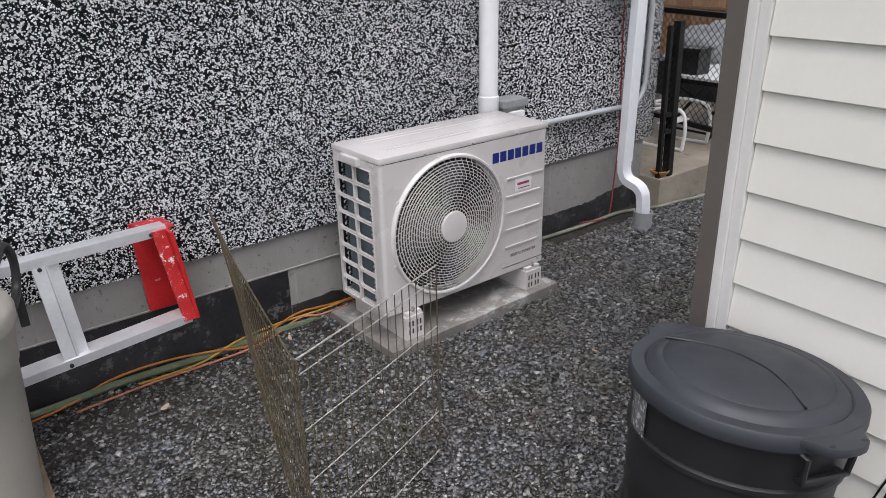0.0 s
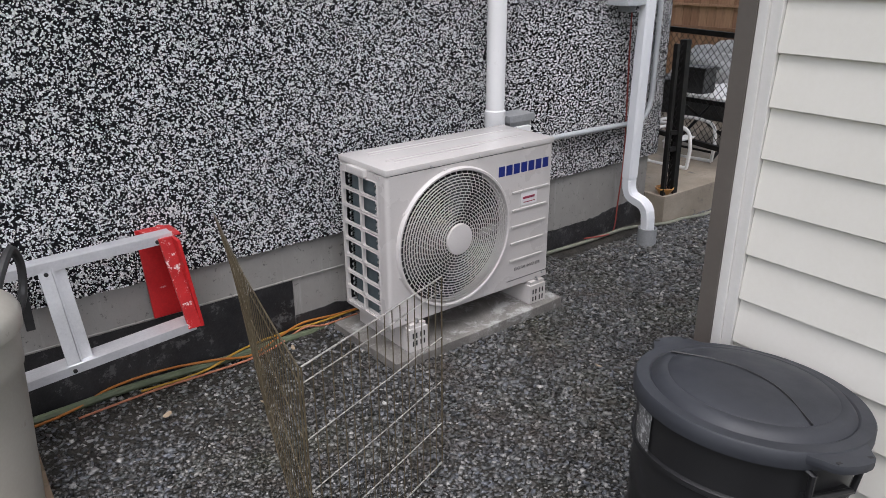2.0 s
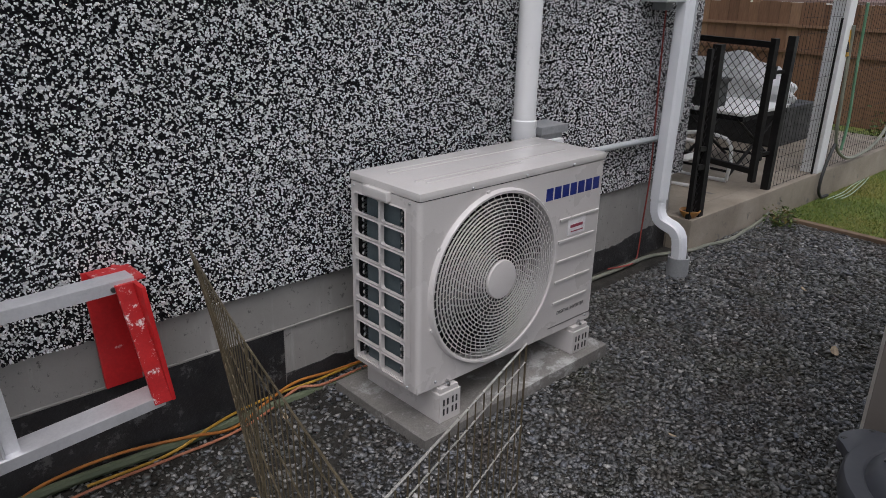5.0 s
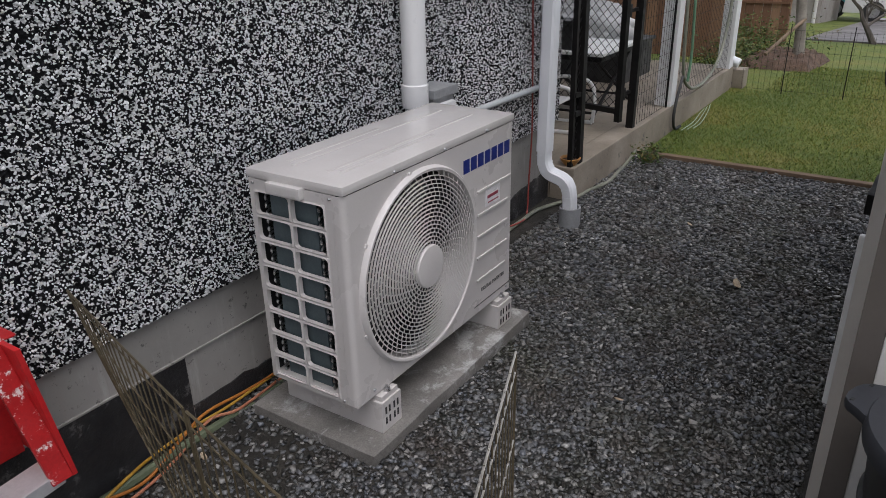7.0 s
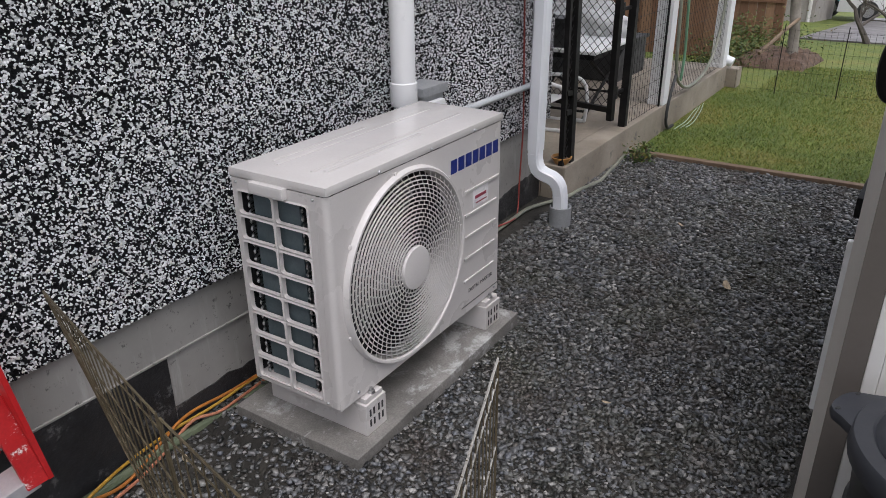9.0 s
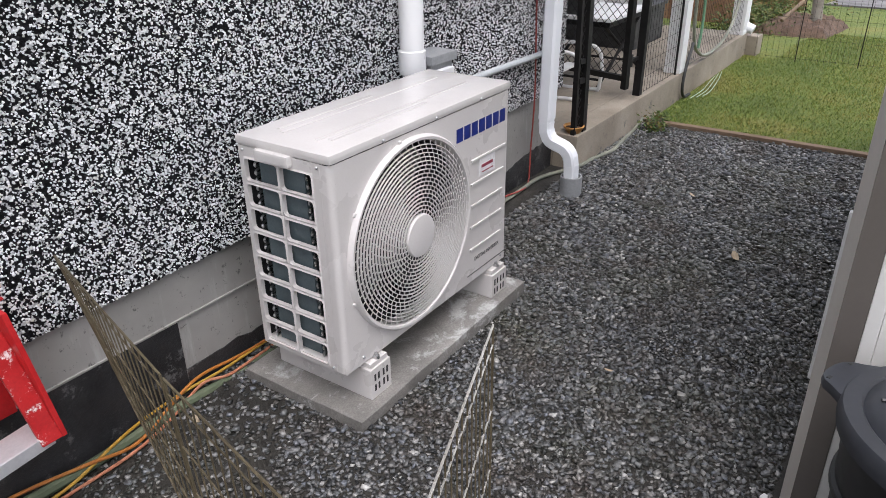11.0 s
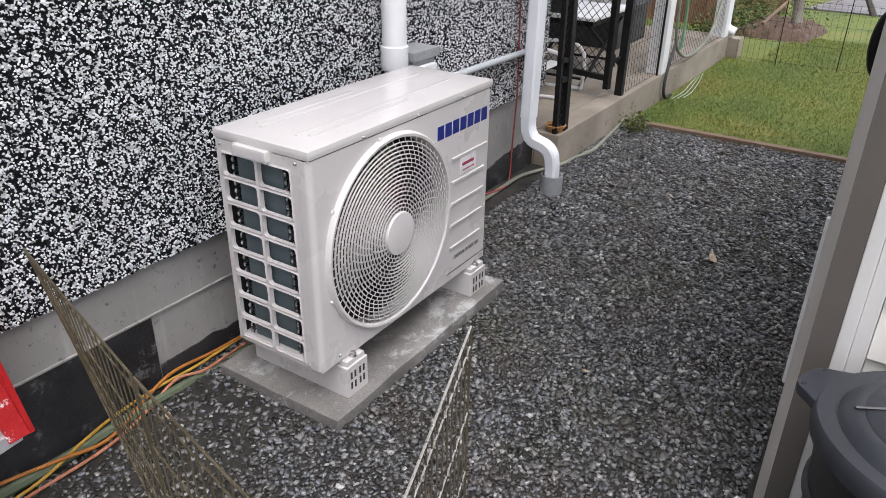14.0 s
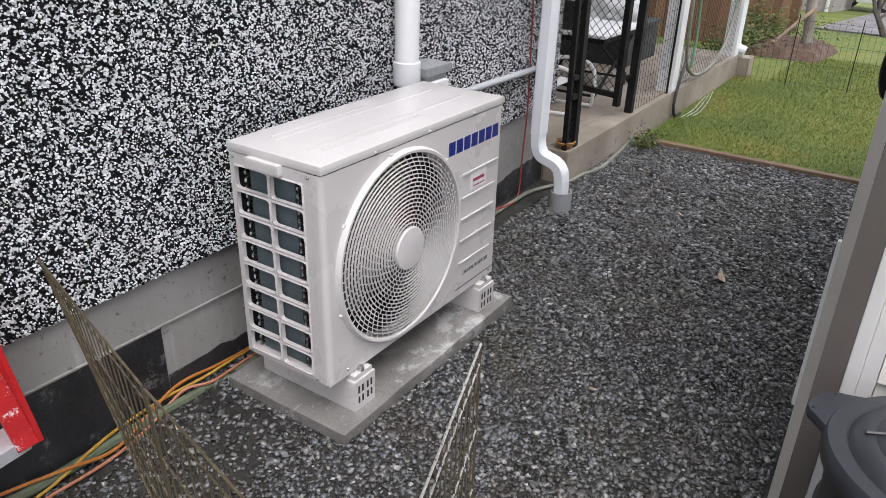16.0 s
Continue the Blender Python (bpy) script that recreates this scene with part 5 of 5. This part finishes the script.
def vehicle(name, label, category, x, y, z, prof, glass, wheels, width, paint):
    """A parked vehicle seen from its side; prof is its outline along y and up."""
    v = root(name, label, category)
    side = Matrix(((0, 0, 1, x), (1, 0, 0, y), (0, 1, 0, z), (0, 0, 0, 1)))
    part("body", prism(B(), prof, 0, width, side), paint, v, bevel=0.05, smooth=True)
    for poly in glass:
        part("side_window", prism(B(), poly, -0.014, -0.002, side), "pane", v)
    for wy in wheels:
        wheel = part("wheel", tube(B(), [(x - 0.02, y + wy, z + 0.3), (x + 0.2, y + wy, z + 0.3)], 0.3, 20), "rubber", v)
        part("rim", tube(B(), [(x - 0.035, y + wy, z + 0.3), (x - 0.021, y + wy, z + 0.3)], 0.18, 16), "steel", wheel)
    return v


vehicle("parked_van", "turquoise van parked under the carport", "van", 29.6, 3.3, -1.68,
        [(0, 0.3), (0, 1.45), (0.15, 1.6), (3.4, 1.62), (3.9, 0.95), (4.4, 0.8), (4.4, 0.3)], [[(0.3, 0.95), (0.3, 1.4), (1.3, 1.4), (1.3, 0.95)], [(2.3, 0.95), (2.3, 1.4), (3.2, 1.4), (3.5, 0.95)]], (0.9, 3.5), 1.7, "car")
vehicle("parked_car", "white car parked on the driveway", "car", 26.6, -0.6, -1.45,
        [(0, 0.25), (0, 0.7), (0.9, 0.82), (1.5, 1.3), (2.9, 1.32), (3.6, 0.88), (4.25, 0.78), (4.3, 0.25)], [[(1.2, 0.86), (1.6, 1.22), (2.2, 1.24), (2.2, 0.86)], [(2.27, 0.86), (2.27, 1.24), (2.85, 1.24), (3.35, 0.86)]], (0.85, 3.45), 1.7, "white_plastic")


def bare_tree(x, y, z, height, seed):
    """A small leafless tree: a forking trunk with crooked twigs."""
    rt = random.Random(seed)
    tree = root("bare_tree", "small leafless garden tree with crooked wet branches", "tree")
    trunk, twigs = B(), B()

    def grow(bm, p, way, length, r, depth):
        pts, rs = [p], [r]
        for i in range(4):
            way = (way + Vector((rt.gauss(0, 0.16), rt.gauss(0, 0.2), rt.gauss(0.03, 0.12)))).normalized()
            pts.append(pts[-1] + way * length / 4)
            rs.append(r * (1 - 0.13 * (i + 1)))
        tube(bm, pts, rs, 6)
        if depth:
            for i in range(3):
                q = pts[rt.choice((2, 3, 4))]
                turn = (way + Vector((rt.gauss(0, 0.6), rt.gauss(0, 0.75), rt.gauss(0.1, 0.4)))).normalized()
                grow(twigs, q, turn, length * rt.uniform(0.55, 0.8), r * 0.5, depth - 1)

    grow(trunk, Vector((x, y, z)), Vector((0, 0.12, 1)), height * 0.4, 0.06, 4)
    part("trunk", trunk, "trunk", tree, smooth=True)
    tagged(part("branches", twigs, "trunk", tree), kind="stuff")


bare_tree(15.0, 1.55, -0.55, 2.2, 4)
bare_tree(15.4, 1.95, -0.58, 1.7, 8)


def fallen_leaf(x, y, turn, size, mat_name):
    bm = B()
    m = Matrix.Translation((x, y, 0.022)) @ Euler((0.25, -0.2, turn)).to_matrix().to_4x4()
    n = 8
    rim = [m @ Vector((size * math.cos(2 * math.pi * i / n), size * 0.55 * math.sin(2 * math.pi * i / n), 0.12 * size * math.cos(4 * math.pi * i / n))) for i in range(n)]
    lo, hi = [bm.verts.new(v) for v in rim], [bm.verts.new(v + Vector((0, 0, 0.0015))) for v in rim]
    bm.faces.new(lo[::-1]), bm.faces.new(hi)
    for i in range(n):
        bm.faces.new((lo[i], lo[(i + 1) % n], hi[(i + 1) % n], hi[i]))
    return tagged(part("fallen_leaf", bm, mat_name), "pale brown fallen leaf on the gravel", "leaf", "fallen leaves")


for x, y, turn, size, mat_name in ((3.3, 1.52, 0.4, 0.034, "straw_leaf"), (2.2, 1.65, 2.0, 0.016, "straw_leaf"), (3.9, 1.9, 1.0, 0.02, "straw_leaf"), (0.62, 2.45, 0.2, 0.02, "straw_leaf"), (1.25, 2.62, 1.2, 0.018, "straw_leaf"), (0.95, 2.3, 2.4, 0.014, "straw_leaf")):
    fallen_leaf(x, y, turn, size, mat_name)


bm = prism(B(), [(1.868, 1.066), (1.87, 1.076), (1.883, 1.082), (1.901, 1.075), (1.897, 1.064), (1.88, 1.061)], 0.014, 0.026)
tagged(part("plastic_scrap", bm, "white_plastic", bevel=0.003), "small white plastic scrap on the gravel", "scrap")


# ---- loose stones, wall chips and grass ----
def stones(name, x0, x1, y0, y1, step, material, label, cat, sizes, seed, keep=None):
    rs = np.random.RandomState(seed)
    nx, ny = int((x1 - x0) / step), int((y1 - y0) / step)
    gx, gy = np.meshgrid(np.arange(nx), np.arange(ny))
    px = x0 + (gx.ravel() + rs.uniform(-0.2, 1.2, gx.size)) * step
    py = y0 + (gy.ravel() + rs.uniform(-0.2, 1.2, gx.size)) * step
    ok = (px > x0) & (px < x1) & (py > y0) & (py < y1)
    if keep is not None:
        ok &= keep(px, py)
    px, py = px[ok], py[ok]
    n = len(px)
    cube = np.array([(x, y, z) for x in (-1, 1) for y in (-1, 1) for z in (-1, 1)]) * 0.62
    tri = np.array([(0, 1, 3), (0, 3, 2), (4, 6, 7), (4, 7, 5), (0, 4, 5), (0, 5, 1), (2, 3, 7), (2, 7, 6), (0, 2, 6), (0, 6, 4), (1, 5, 7), (1, 7, 3)])
    s = rs.uniform(sizes[0], sizes[1], n) * np.where(rs.rand(n) < 0.12, 1.45, 1.0)
    dims = s[:, None] * np.stack([rs.uniform(0.8, 1.35, n), rs.uniform(0.6, 1.0, n), rs.uniform(0.3, 0.6, n)], 1)
    co = (cube[None] * rs.uniform(0.45, 1.45, (n, 8, 3))) * dims[:, None]
    a, b = rs.uniform(0, 6.283, n), rs.uniform(-0.6, 0.6, n)
    cb, sb = np.cos(b)[:, None], np.sin(b)[:, None]
    y, z = co[:, :, 1] * cb - co[:, :, 2] * sb, co[:, :, 1] * sb + co[:, :, 2] * cb
    ca, sa = np.cos(a)[:, None], np.sin(a)[:, None]
    X, Y = co[:, :, 0] * ca - y * sa, co[:, :, 0] * sa + y * ca
    h = rs.uniform(-0.2, 0.5, n) * s + gravel_rise(px, py)
    out = np.stack([X + px[:, None], Y + py[:, None], z + h[:, None]], 2).reshape(-1, 3)
    faces = (tri[None] + 8 * np.arange(n)[:, None, None]).reshape(-1, 3)
    return tagged(arrays(name, out, faces, material), label, cat, kind="stuff")


def clear(px, py):
    """Keeps stones out of the pad and the shed, and thins them over the soil by the wall."""
    pad = (px > 1.478) & (px < 2.478) & (py > 2.138) & (py < 2.64)
    hut = (px > SX - 0.02) & (py < SY + 0.05)
    bare = (py > 2.28 + 0.07 * np.sin(5 * px)) & (px < 1.47) & (np.modf(np.abs(np.sin(px * 127.1 + py * 311.7)) * 43758.5)[0] < 0.5)
    return ~(pad | hut | bare)


stones("loose_gravel", -0.35, 3.0, 0.75, 2.757, 0.0124, "stone", "dark grey wet crushed stone", "gravel", (0.0068, 0.0122), 3, clear)
stones("loose_gravel", 3.0, 5.075, 0.75, 2.61, 0.0145, "stone", "dark grey wet crushed stone", "gravel", (0.0088, 0.0138), 4, clear)


def dash_chips(x0, x1, z0, z1, step, seed):
    rs = np.random.RandomState(seed)
    nx, nz = int((x1 - x0) / step), int((z1 - z0) / step)
    gx, gz = np.meshgrid(np.arange(nx), np.arange(nz))
    n = gx.size
    px = x0 + (gx.ravel() + rs.uniform(-0.1, 1.1, n)) * step
    pz = z0 + (gz.ravel() + rs.uniform(-0.1, 1.1, n)) * step
    pz = np.clip(pz, z0 + 0.003, z1)
    k = 6
    t = 2 * math.pi * (np.arange(k)[None] + rs.uniform(-0.35, 0.35, (n, k))) / k
    r = step * rs.uniform(0.4, 0.96, (n, 1)) * rs.uniform(0.7, 1.15, (n, k))
    st, ang = rs.uniform(0.4, 0.95, (n, 1)), rs.uniform(0, 3.14, (n, 1))
    u, v = r * np.cos(t), r * np.sin(t) * st
    X, Z = px[:, None] + u * np.cos(ang) - v * np.sin(ang), pz[:, None] + u * np.sin(ang) + v * np.cos(ang)
    lift = rs.uniform(0.0015, 0.0055, (n, 1))
    rim = np.stack([X, np.full_like(X, SF + 0.0015), Z], 2)
    top = np.stack([px[:, None] + (X - px[:, None]) * 0.62, SF - lift * rs.uniform(0.7, 1.2, (n, k)), pz[:, None] + (Z - pz[:, None]) * 0.62], 2)
    co = np.concatenate([rim, top], 1).reshape(-1, 3)
    q = []
    for i in range(k):
        j = (i + 1) % k
        q += [(i, j, k + i), (j, k + j, k + i)]
    q += [(k, k + 1, k + 2), (k, k + 2, k + 3), (k, k + 3, k + 4), (k, k + 4, k + 5)]
    faces = (np.array(q)[None] + 2 * k * np.arange(n)[:, None, None]).reshape(-1, 3)
    ob = arrays("stone_chips", co, faces, "chips", house)
    return tagged(ob, "black and white stone chips", kind="stuff")


dash_chips(0.12, 4.03, 0.457, 1.66, 0.0067, 7)


def turf(x0, x1, y0, y1, n, seed):
    rs = np.random.RandomState(seed)
    px, py = rs.uniform(x0, x1, n), rs.uniform(y0, y1, n)
    ok = ~((px > 7.7) & (py > 2.3))
    px, py = px[ok], py[ok]
    n = len(px)
    a, h, w = rs.uniform(0, 6.283, n), rs.uniform(0.01, 0.027, n), rs.uniform(0.0018, 0.0036, n)
    lx, ly = rs.normal(0, 0.016, n), rs.normal(0, 0.016, n)
    z = np.where(px < 8.5, 0.0, -0.08 * (px - 8.5)) - 0.014
    dx, dy = np.cos(a) * w, np.sin(a) * w
    co = np.stack([np.stack([px - dx, py - dy, z], 1), np.stack([px + dx, py + dy, z], 1), np.stack([px + lx, py + ly, z + h], 1)], 1).reshape(-1, 3)
    faces = np.arange(3 * n).reshape(-1, 3)
    return tagged(arrays("grass", co, faces, "blades"), "short mossy grass of the lawn", "grass", kind="stuff")


turf(5.12, 10.0, -1.2, 2.6, 110000, 9)
